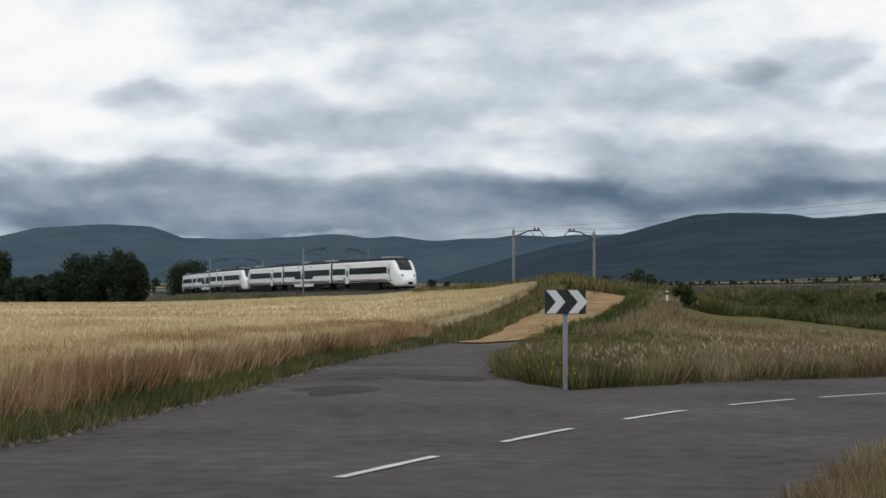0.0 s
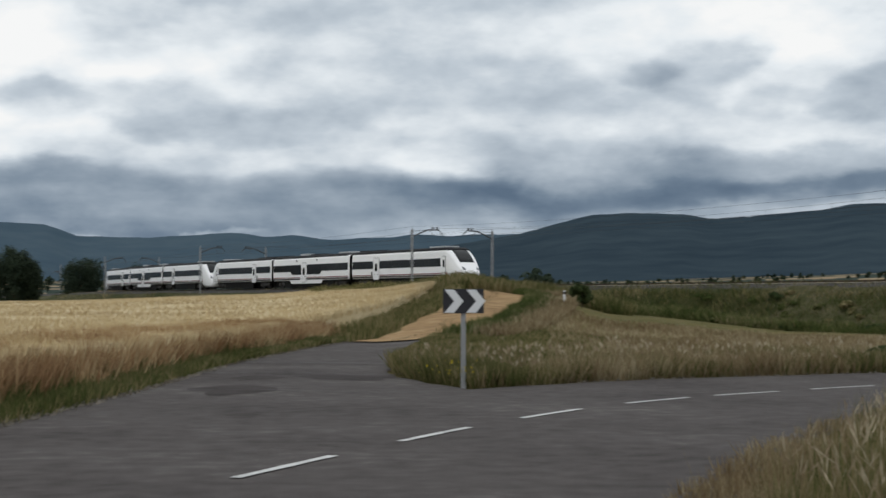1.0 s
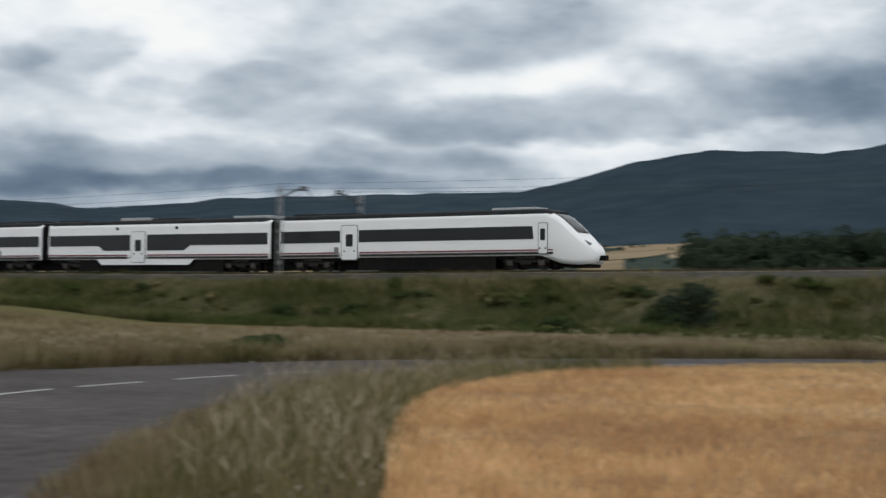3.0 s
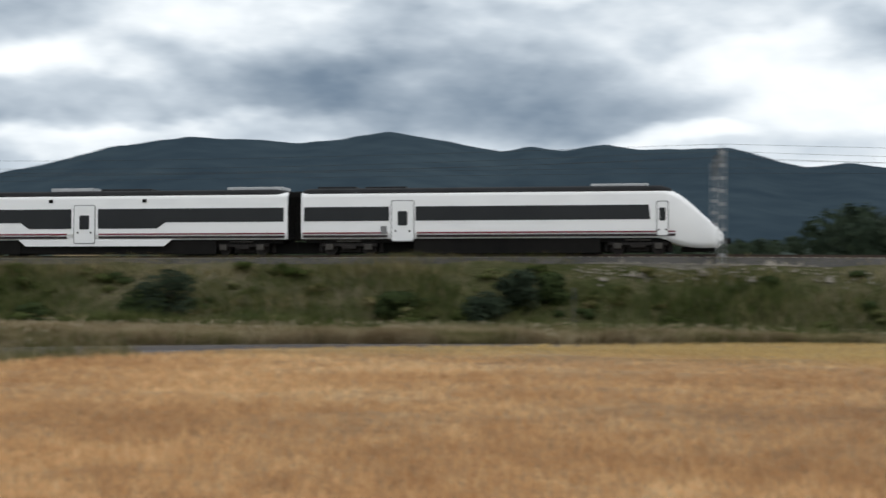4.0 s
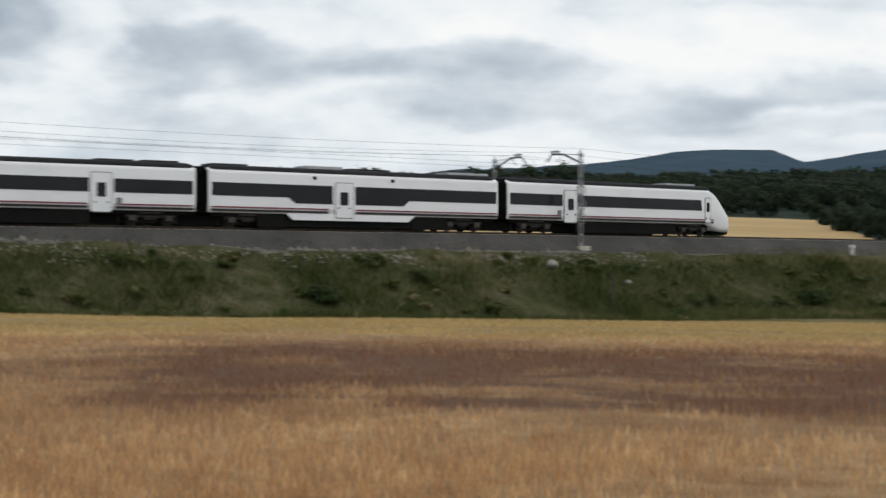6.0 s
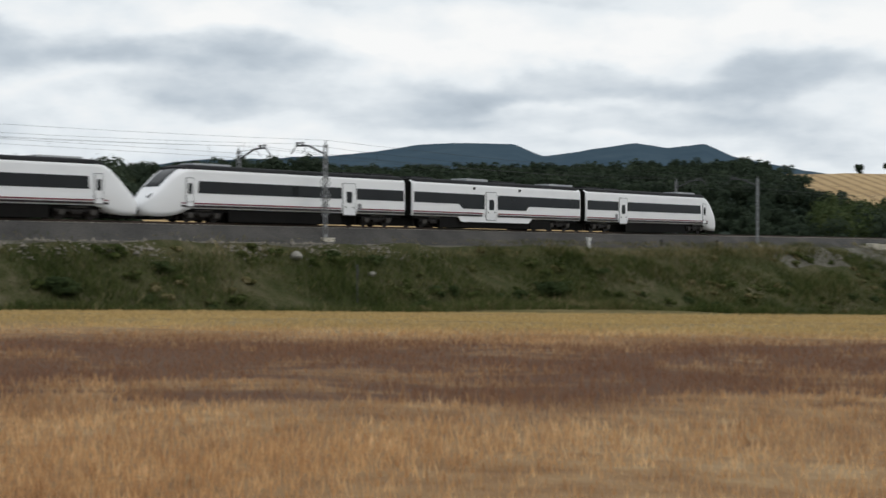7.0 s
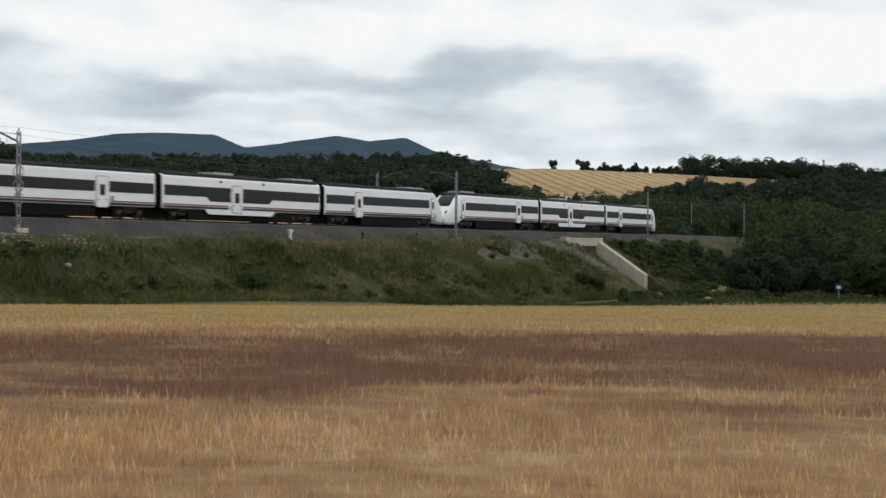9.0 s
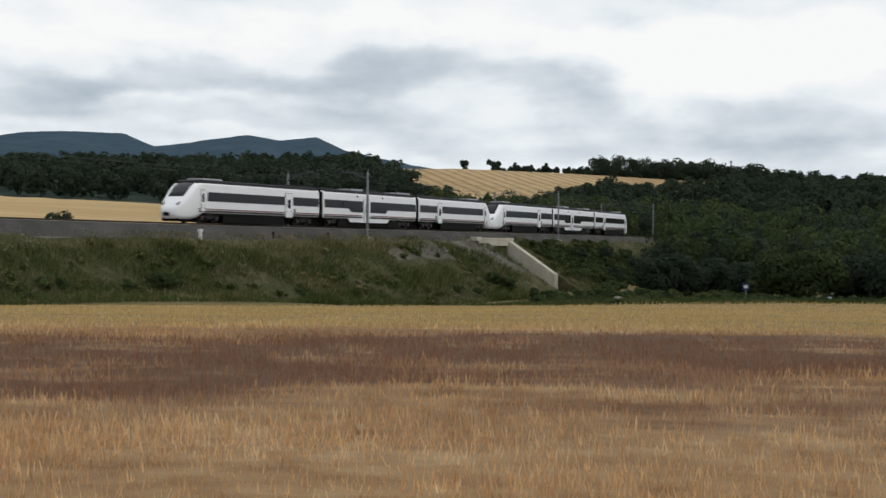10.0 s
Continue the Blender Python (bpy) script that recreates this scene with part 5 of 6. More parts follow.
az, d = RNG.uniform(2.4, 9.5, 16000), RNG.uniform(37, 68, 16000)
x, y = d * np.sin(np.radians(az)), d * np.cos(np.radians(az))
keep = (x > np.interp(y, SIDE_R[::-1, 1][::-1], SIDE_R[::-1, 0][::-1]) + 0.8) & (np.min(np.hypot(x[:, None] - ROAD[None, ::3, 0], y[:, None] - ROAD[None, ::3, 1]), axis=1) > 6)
grass(x[keep], y[keep], 0.06, 0.24, M["verge"], "verge_grass", "short mixed grass behind the verge")
x, y, o = along((DIRT_L + DIRT_R) / 2, 900, -0.25, 0.25, 1.0)
grass(x, y, 0.04, 0.16, M["drygrass"], "tall_dry_grass", "sparse dry grass between the wheel tracks")
# loose stones at the asphalt edges
for line, n in ((SIDE_L, 2400), (ROAD_R[60:150][::-1], 700), (ROAD_L[i_sign + 6:i_far], 700)):
    x, y, o = along(line, n, -0.3, 0.3, 1.0)
    blades(x, y, ground_z(x, y) - 0.03, RNG.uniform(0.03, 0.07, n), RNG.uniform(0.015, 0.055, n), M["gravel"], "loose_stones", "loose pale stones at the asphalt edge", "stones", 0.3, 0.5)
# weeds where the wheat ends under the trees
az = RNG.uniform(106, 123, 12000)
d = np.interp(az, W_AZ, W_FAR) + RNG.uniform(0.5, 14, 12000)
x, y = d * np.sin(np.radians(az)), d * np.cos(np.radians(az))
grass(x, y, 0.35, 0.95, M["bankgrass"], "verge_grass", "rank weeds at the field's far edge", wk=1.4, clump=0.3)
# the near verge, between the road and the wheat
az = RNG.uniform(4, 34, 135000)
d = RNG.uniform(7.0, 40, 135000)
x, y = d * np.sin(np.radians(az)), d * np.cos(np.radians(az))
rx = np.interp(y, ROAD_R[near_left:i_far, 1][:95], ROAD_R[near_left:i_far, 0][:95])
wf = np.interp(az, W_AZ, W_FAR)
i_r = np.argmin((x[:, None] - ROAD[None, ::3, 0]) ** 2 + (y[:, None] - ROAD[None, ::3, 1]) ** 2, axis=1) * 3
away = np.hypot(x - ROAD[i_r, 0], y - ROAD[i_r, 1])
right = (x - ROAD[i_r, 0]) * ROAD_T[i_r, 1] - (y - ROAD[i_r, 1]) * ROAD_T[i_r, 0] > 0
keep = right & (away > 4.3) & ((az < 24.4) | (d > wf - 0.7)) & (RNG.uniform(0, 1, len(x)) < np.clip(12 / d, 0.3, 1))
x, y, away = x[keep], y[keep], away[keep]
edge = away < np.interp(np.hypot(x, y), [10, 18, 24], [7.2, 6.4, 5.5]) + RNG.normal(0, 0.25, len(x))
grass(x[edge], y[edge], 0.05, 0.22, M["drygrass"], "tall_dry_grass", "short trodden dry grass at the asphalt edge")
kind = np.array([noise.noise(Vector((a * 0.35, b * 0.35, 4))) for a, b in zip(x, y)]) + RNG.normal(0, 0.2, len(x))
low = (kind < -0.02) & ~edge
grass(x[low], y[low], 0.15, 0.6, M["drygrass"], "tall_dry_grass", "bleached dry verge grass")
low = (kind >= -0.02) & ~edge
grass(x[low], y[low], 0.2, 0.78, M["verge"], "verge_grass", "dusty green verge weeds")
pick = RNG.choice(np.where((away > 5.4) & (np.hypot(x, y) > 10))[0], 3600, replace=False)
px, py = x[pick], y[pick]
ph = RNG.uniform(0.45, 0.95, 3600)
blades(px, py, ground_z(px, py) - 0.1, ph, (0.0012 + 0.0002 * np.hypot(px, py)) * RNG.uniform(0.7, 1.3, 3600), M["verge"], "tall_dry_grass", "tall thin seeding grass of the verge", "grass", 0.16, 0.5)
pick = RNG.choice(np.where((away > 5.6) & (np.hypot(x, y) > 10))[0], 1500, replace=False)
px, py = x[pick], y[pick]
blades(px, py, ground_z(px, py) + RNG.uniform(0.4, 0.75, 1500), RNG.uniform(0.10, 0.20, 1500), RNG.uniform(0.004, 0.010, 1500), M["plume"], "grass_plumes", "pale feathery seed plumes above the verge", "grass", 0.4, 0.5)
sel = np.where(away > 6.2)[0]
pick = RNG.choice(sel, 420, replace=False)
px, py = x[pick], y[pick]
blades(px, py, ground_z(px, py) + RNG.uniform(0.35, 0.6, 420), np.full(420, 0.05), np.full(420, 0.014), M["flower"], "seed_heads", "pale thistle and seed heads above the grass", "weeds", 0.3, 0.5)
yx, yy = polar(3.9, 32.6)
yx, yy = yx + RNG.normal(0, 0.35, 28), yy + RNG.normal(0, 0.3, 28)
blades(yx, yy, ground_z(yx, yy) + RNG.uniform(0.25, 0.55, 28), np.full(28, 0.05), np.full(28, 0.018), M["yellow"], "yellow_flowers", "small yellow flowers in the verge", "flowers", 0.3, 0.5)
# the headland underfoot
x, y = RNG.uniform(-4.5, 9, 22000), RNG.uniform(-9, 9, 22000)
az, d = np.degrees(np.arctan2(x, y)), np.hypot(x, y)
i_r = np.argmin((x[:, None] - ROAD[None, ::3, 0]) ** 2 + (y[:, None] - ROAD[None, ::3, 1]) ** 2, axis=1) * 3
right = (x - ROAD[i_r, 0]) * ROAD_T[i_r, 1] - (y - ROAD[i_r, 1]) * ROAD_T[i_r, 0] > 0
keep = right & (np.hypot(x - ROAD[i_r, 0], y - ROAD[i_r, 1]) > 4.5) & (d * np.cos(np.radians(az - 76)) < 4.8) & (d > 0.4)
grass(x[keep], y[keep], 0.05, 0.3, M["drygrass"], "tall_dry_grass", "short dry grass on the field's headland", wk=2.0)
# the mound where the track meets the line, and the stubble below it
az, d = RNG.uniform(-1.0, 10.5, 34000), RNG.uniform(108, 142, 34000)
x, y = d * np.sin(np.radians(az)), d * np.cos(np.radians(az))
grass(x, y, 0.4, 1.25, M["verge"], "verge_grass", "tall rough grass on the mound", wk=1.3, clump=0.25)
az, d = RNG.uniform(7.5, 40, 42000), RNG.uniform(36, 90, 42000)
x, y = d * np.sin(np.radians(az)), d * np.cos(np.radians(az))
keep = (to_track(x, y) > 12) & (np.min(np.hypot(x[:, None] - ROAD[None, ::4, 0], y[:, None] - ROAD[None, ::4, 1]), axis=1) > 8)
grass(x[keep], y[keep], 0.08, 0.3, M["drygrass"], "field_stubble", "pale cut stubble with weeds")


def bank_grass(n):
    s = np.where(RNG.uniform(0, 1, n) < 0.84, RNG.uniform(-105, 185, n), RNG.uniform(-320, 300, n))
    sh = shoulder_z(s)
    top = rail_z(s) - 0.2
    e = 2.0 + 1.35 * (top - sh) + 1.3
    f = RNG.uniform(-0.08, 1, n)
    u = e + 11 * f
    gap = (s > GAP_A - 0.3) & (s < GAP_B + 0.3) & (f > -0.02)
    x, y, h = track(s, u)
    z = np.maximum(sh - (u - e) / 1.55, ground_z(x, y)) - 0.15
    k = np.array([noise.noise(Vector((a * 0.16, b * 0.3, 7))) for a, b in zip(s, u)])
    bare = (np.array([noise.noise(Vector((a * 0.11, b * 0.12, 21))) for a, b in zip(s, u)]) > 0.62)
    hh = (0.3 + 0.8 * np.clip(k + 0.5, 0, 1.2)) * RNG.uniform(0.6, 1.2, n) * np.where(f < 0.06, 0.45, 1.0)
    scree = ((s > GAP_A - 13 + 7 * f) & (s < GAP_A - 5 + 6 * f) & (k < 0.25)) | ((s > GAP_A - 34) & (s < GAP_A - 18) & (f < 0.32) & (k < 0.1))
    keep = ~gap & ~((f < 0.11 + 0.1 * k) & (s > 0) & (s < 86) & (RNG.uniform(0, 1, n) < 0.82)) & ~(scree & (RNG.uniform(0, 1, n) < 0.85)) & ~(bare & (RNG.uniform(0, 1, n) < 0.75))
    brown = np.array([noise.noise(Vector((a * 0.06, b * 0.2, 33))) for a, b in zip(s, u)]) > 0.28
    dry = (f < 0.14) | (brown & (RNG.uniform(0, 1, n) < 0.6)) | (RNG.uniform(0, 1, n) < 0.1)
    for m, mt, nm, lb in ((keep & ~dry, M["bankgrass"], "bank_grass", "rank green grass on the embankment"), (keep & dry, M["verge"], "bank_grass", "drier grass along the embankment top")):
        blades(x[m], y[m], z[m], hh[m], (0.024 + 0.024 * RNG.uniform(0, 1, m.sum())) * (0.5 + 0.5 * hh[m]), mt, nm, lb, "grass", 0.45, 0.45)


bank_grass(155000)


def bank_place(s, v):
    """Height of the bank's face v metres beyond the shoulder's edge, and the place there."""
    sh = shoulder_z(s)
    u = 2.0 + 1.35 * (rail_z(s) - 0.2 - sh) + 1.3 + v
    x, y, h = track(s, u)
    return x, y, np.maximum(sh - np.maximum(v, 0) / 1.55, ground_z(x, y))


def crest_stones():
    """Broken pale stone along the shoulder and on the bare slope by the bridge."""
    n = 3400
    s = np.where(RNG.uniform(0, 1, n) < 0.7, RNG.uniform(0, 80, n), RNG.uniform(GAP_A - 32, GAP_A, n))
    v = np.where(s > GAP_A - 14, RNG.uniform(0, 8, n), RNG.uniform(-1.3, 1.3, n) + 0.5 * np.abs(RNG.normal(0, 1, n)))
    lump = np.array([noise.noise(Vector((a * 0.3, b * 0.8, 3))) for a, b in zip(s, v)])
    m = lump > -0.15
    s, v = s[m], v[m]
    n = len(s)
    x, y, z = bank_place(s, v)
    q = RNG.uniform(0.05, 0.13, n) * np.where(RNG.uniform(0, 1, n) < 0.06, 2.2, 1.0)
    P = np.stack([x, y, z], 1)[:, None, :]
    C = np.array([(1, 0, 0), (0, 1, 0), (-1, 0, 0), (0, -1, 0), (0, 0, 1)], dtype=float)[None] * q[:, None, None] * RNG.uniform(0.6, 1.5, (n, 5, 1))
    k = np.arange(n) * 5
    T = np.concatenate([np.stack([k + a, k + (a + 1) % 4, k + 4], 1) for a in range(4)])
    tagged(tri_object("crest_stones", (P + C).reshape(-1, 3), M["gravel"], T), "broken pale stones along the bank's crest", "stones", kind="stuff")


crest_stones()


# ---------------------------------------------------------------- woods, trees and bushes
def leaf_cloud(cx, cy, cz, rx, rz, n, size, lump=45):
    """Small leaf sprays lying on several uneven lumps of a crown."""
    lumps = max(5, int(n / lump))
    P, Q = [], []
    for k in range(lumps):
        a, r, e = RNG.uniform(0, 2 * np.pi), RNG.uniform(0.1, 0.72) ** 0.7, RNG.uniform(-0.75, 0.85)
        sh = math.sqrt(max(0.05, 1 - e * e))
        c = np.array([cx + rx * r * sh * math.cos(a), cy + rx * r * sh * math.sin(a), cz + rz * e * 0.72])
        m = n // lumps
        v = RNG.normal(0, 1, (m, 3))
        v[:, 2] += 0.25
        v /= np.linalg.norm(v, axis=1)[:, None]
        q = RNG.uniform(0.72, 1.06, (m, 1))
        P.append(c + v * q * np.array([rx, rx, rz]) * RNG.uniform(0.32, 0.5))
        Q.append(v)
    P, Q = np.concatenate(P), np.concatenate(Q)
    m = len(P)
    Q = Q + RNG.normal(0, 0.16, (m, 3))
    Q /= np.linalg.norm(Q, axis=1)[:, None]
    t1 = np.cross(Q, RNG.normal(0, 1, (m, 3)))
    t1 /= np.linalg.norm(t1, axis=1)[:, None]
    t2 = np.cross(Q, t1)
    sz = size * RNG.uniform(0.7, 1.5, (m, 1))
    tri = np.stack([P + t1 * sz * 1.5, P - t1 * sz * 0.8 + t2 * sz * 1.3, P - t1 * sz * 0.8 - t2 * sz * 1.3], 1)
    return tri.reshape(-1, 3)


def behind_line(a, d):
    """True for places beyond the railway as seen from the field."""
    x, y, h = track(np.arange(60.0, 420.0, 2.0))
    return d > np.interp(a, np.degrees(np.arctan2(x, y)), np.hypot(x, y)) + 16


def wood(name, az0, az1, d0, d1, count, hmin, hmax, tris, size, label, test=None, mat="leaf"):
    V = []
    made = 0
    while made < count:
        az = RNG.uniform(az0, az1)
        d = math.sqrt(RNG.uniform(d0 * d0, d1 * d1))
        if test and not test(az, d):
            made += 0.2
            continue
        x, y = polar(az, d)
        h = RNG.uniform(hmin, hmax)
        g = float(ground_z(x, y))
        V.append(leaf_cloud(x, y, g + h * 0.45, h * RNG.uniform(0.36, 0.52), h * 0.5, int(tris * 1.1), size * 0.86, 55))
        made += 1
    return tagged(tri_object(name, np.concatenate(V), M[mat]), label, "woodland", kind="stuff")


wood("roadside_wood", 59, 79.7, 150, 240, 380, 9, 11.5, 320, 0.36, "dense dark green wood behind the railway", lambda a, d: d > np.interp(a, [57, 62, 80], [165, 150, 175]))
wood("hill_wood", 74, 105.5, 425, 720, 1300, 6.5, 10, 150, 0.46, "dark evergreen oak wood on the hill", lambda a, d: (a < 103 or d < np.interp(a, T_AZ, T_NEAR) - 6) and (a < 79.8 or a > 97 or d > np.interp(a, [79.8, 83, 86, 90], [550, 610, 570, 438])))
wood("hill_wood", 74, 79.7, 260, 430, 110, 7, 10, 320, 0.3, "dark evergreen oak wood on the hill")
wood("hill_wood", 74.5, 79.6, 255, 300, 70, 11.5, 14, 330, 0.3, "dark evergreen oak wood on the hill")
wood("hill_wood", 79.4, 87, 610, 690, 130, 12, 16, 250, 0.5, "tall dark oak wood above the stubble field")
wood("far_wood", 35.4, 47, 385, 440, 140, 13, 16.5, 260, 0.42, "dark green far wood below the mountain")
wood("hill_wood", 95.5, 106, 250, 430, 240, 4.5, 7, 300, 0.3, "dark evergreen oak wood on the hill", lambda a, d: d > np.interp(a, [95, 97, 104, 106], [430, 330, 270, 250]) and d < np.interp(a, [104, 106.5], [430, 375]))
wood("valley_wood", 105, 124, 225, 392, 330, 6, 11, 260, 0.28, "lighter green valley wood", lambda a, d: (a > 113.3 or behind_line(a, d)) and d > np.interp(a, [105, 110, 113, 124], [270, 290, 250, 225]) and d < np.interp(a, T_AZ, T_NEAR) - 5, "bushleaf")
wood("valley_wood", 105, 124, 225, 392, 270, 6.5, 10, 260, 0.28, "dense dark green valley wood", lambda a, d: (a > 113.3 or behind_line(a, d)) and d > np.interp(a, [105, 110, 113, 124], [270, 290, 250, 225]) and d < np.interp(a, T_AZ, T_NEAR) - 5)
wood("valley_wood", 112.5, 126, 390, 720, 520, 6.5, 9.5, 210, 0.42, "dark evergreen oak wood on the slope", lambda a, d: d > np.interp(a, T_AZ, T_FAR) + 4 or (a > 117) or d < np.interp(a, T_AZ, T_NEAR) - 6)
wood("valley_wood", 107, 112.7, 388, 540, 190, 6.5, 9, 200, 0.36, "dark evergreen oak wood on the slope", lambda a, d: d < np.interp(a, T_AZ, T_NEAR) - 6)
wood("ridge_wood", 112.3, 124, 700, 800, 300, 7, 10, 200, 0.42, "dark oak wood along the ridge")
wood("ridge_wood", 110.8, 116.8, 712, 760, 80, 9.5, 13, 200, 0.45, "dark oak wood along the ridge")
wood("ridge_trees", 104.8, 124, 705, 760, 280, 3, 6.2, 200, 0.42, "row of dark trees along the ridge", lambda a, d: RNG.uniform() < np.interp(a, [104, 106.9, 107.6, 110, 113, 124], [0.0, 0.03, 0.6, 0.9, 1, 1]))
wood("far_hedges", 6, 40, 700, 1500, 300, 2.2, 4.2, 100, 0.5, "far dark hedges and tree rows", lambda a, d: math.sin(d * 0.021 + a * 0.3) > 0.35)
wood("far_hedges", -30, 8, 330, 900, 90, 4, 8, 150, 0.45, "far dark hedges and tree rows", lambda a, d: math.sin(d * 0.03 + a * 0.2) > 0.5)
wood("far_hedges", 36, 58, 260, 900, 240, 6, 10, 160, 0.5, "far dark hedges and tree rows", lambda a, d: math.sin(d * 0.014 + a * 0.4) > 0.1)


def bank_scrub(count, mat, label, lo, hi, seed):
    """Low leafy clumps growing through the grass of the embankment."""
    V = []
    while len(V) < count:
        s, v = RNG.uniform(-105, 215), RNG.uniform(0.6, 10.5)
        if noise.noise(Vector((s * 0.09, v * 0.25, seed))) < 0.0 or GAP_A - 14 < s < GAP_B + 1:
            continue
        x, y, z = (float(q) for q in bank_place(s, v))
        q = RNG.uniform(lo, hi)
        V.append(leaf_cloud(x, y, z + q * 0.25, q * RNG.uniform(0.9, 1.5), q * 0.62, 260, 0.075, 40))
    tagged(tri_object("bank_scrub", np.concatenate(V), M[mat]), label, "scrub", kind="stuff")


bank_scrub(260, "bankgrass", "low light green scrub on the embankment", 0.35, 0.8, 1)
bank_scrub(80, "bushleaf", "low dark green scrub on the embankment", 0.4, 0.95, 2)
bank_scrub(150, "verge", "half-dry brownish scrub on the embankment", 0.3, 0.6, 3)


def far_scrub():
    """Weeds and bushes along the far side of the line and right of the bridge."""
    V = []
    for k in range(150):
        s, u = RNG.uniform(60, 300), RNG.uniform(-11.5, -9.2)
        x, y, h = track(s, u)
        q = RNG.uniform(0.35, 0.75)
        V.append(leaf_cloud(float(x), float(y), float(shoulder_z(s)) - (-u - 8.6) * 0.55 + 0.3, q * 1.6, q, 160, 0.085, 40))
    for k in range(210):
        s, v = RNG.uniform(GAP_B + 0.8, GAP_B + 46), RNG.uniform(0.8, 12.5)
        x, y, z = (float(q) for q in bank_place(s, v))
        q = RNG.uniform(0.4, 1.25)
        V.append(leaf_cloud(x, y, z + q * 0.35, q * RNG.uniform(0.9, 1.5), q * 0.8, 300, 0.1, 40))
    for k in range(240):
        az, f = RNG.uniform(108.8, 124), RNG.uniform(0, 1) ** 0.8
        d = float(np.interp(az, W_AZ, W_FAR)) + 2 + 24 * f
        x, y = polar(az, d)
        if float(to_track([x], [y])[0]) < 13:
            continue
        q = RNG.uniform(0.35, 0.7) + 0.8 * f * RNG.uniform(0.4, 1)
        V.append(leaf_cloud(x, y, float(ground_z(x, y)) + q * 0.4, q * RNG.uniform(0.9, 1.4), q * 0.8, 300, 0.1, 40))
    tagged(tri_object("line_scrub", np.concatenate(V), M["bushleaf"]), "dark green scrub beside the line", "scrub", kind="stuff")


far_scrub()


def tree(x, y, h, spread, label, mat="leaf", n=2600, low=0.2, cat="tree"):
    """Tapered trunk, limbs and a crown of many leaf sprays."""
    g = float(ground_z(x, y))
    t = empty("tree" if cat == "tree" else "bush", pose(x, y, g))
    bm = bmesh.new()
    rod(bm, (0, 0, -0.3), (0.05 * h * 0.3, 0.02 * h, h * 0.45), 0.028 * h, 8, 0.016 * h)
    rod(bm, (0.05 * h * 0.3, 0.02 * h, h * 0.45), (0, 0, h * 0.85), 0.016 * h, 7, 0.005 * h)
    part("trunk", bm, M["bark"], t, "grey-brown tapered trunk")
    for k in range(5):
        a, z = k * 1.9 + x, h * (0.3 + 0.1 * k)
        bm = bmesh.new()
        rod(bm, (0, 0, z), (math.cos(a) * spread * 0.55, math.sin(a) * spread * 0.55, z + h * 0.18), 0.011 * h, 6, 0.003 * h)
        part("limb", bm, M["bark"], t)
    V = leaf_cloud(0, 0, h * (low + 1) / 2, spread, h * (1 - low) / 2, n, 0.08 if cat == "bush" else 0.13, 60 if cat == "bush" else 130)
    c = tri_object("crown", V, M[mat])
    c.parent = t
    return tagged(t, label, cat, "bushes on the embankment" if cat == "bush" else "")


for az, d, h, sp in ((-16.6, 246, 8.6, 3.6), (-15.7, 250, 9.0, 2.6), (-15.0, 240, 4.6, 3.0), (-14.2, 244, 5.0, 2.8), (-13.6, 250, 5.4, 2.6), (-12.9, 246, 8.2, 3.2), (-12.3, 252, 8.8, 2.8), (-11.5, 248, 9.4, 3.0), (-11.0, 250, 7.6, 2.2),
                     (-9.3, 352, 9.8, 3.9), (-8.8, 358, 9.4, 3.4), (-7.3, 385, 9.2, 2.7)):
    x, y = polar(az, d)
    tree(x, y, h, sp, "leafy dark green field tree", n=5000, low=-0.1)
for az, d, h, sp in ((113.2, 188, 5.2, 2.8), (114.1, 190, 5.8, 3.0), (115.1, 196, 5.2, 3.0), (116.3, 200, 4.8, 3.2), (117.5, 190, 6.0, 3.8), (118.7, 188, 6.3, 4.0), (119.9, 192, 5.8, 3.6),
                     (121.0, 190, 6.0, 3.6), (122.2, 192, 6.2, 3.8)):
    x, y = polar(az, d)
    tree(x, y, h, sp, "dense dark valley tree at the field's edge", "bushleaf" if 117 < az < 119 else "leaf", n=6000, low=0.0)
for az, d, h, sp in ((91.9, 190, 4.2, 2.6), (93.4, 196, 2.6, 1.8), (94.2, 196, 2.4, 1.5)):
    x, y = polar(az, d)
    tree(x, y, h, sp, "lone round bush-like tree in the stubble", n=1200, low=0.05)


def bank_bush(az, u, h, sp, label, mat="bushleaf"):
    s = s_at(az, u)
    x, y, hd = track(s, u)
    t = tree(float(x), float(y), h * RNG.uniform(1.0, 1.2), sp * RNG.uniform(0.75, 1.0), label, mat, 1500, RNG.uniform(-0.3, 0.0), "bush")
    sh = float(shoulder_z(s))
    e = 2.0 + 1.35 * (float(rail_z(s)) - 0.2 - sh) + 1.3
    t.matrix_basis = pose(float(x), float(y), max(float(ground_z(x, y)), sh - (u - e) / 1.55) - 0.1)


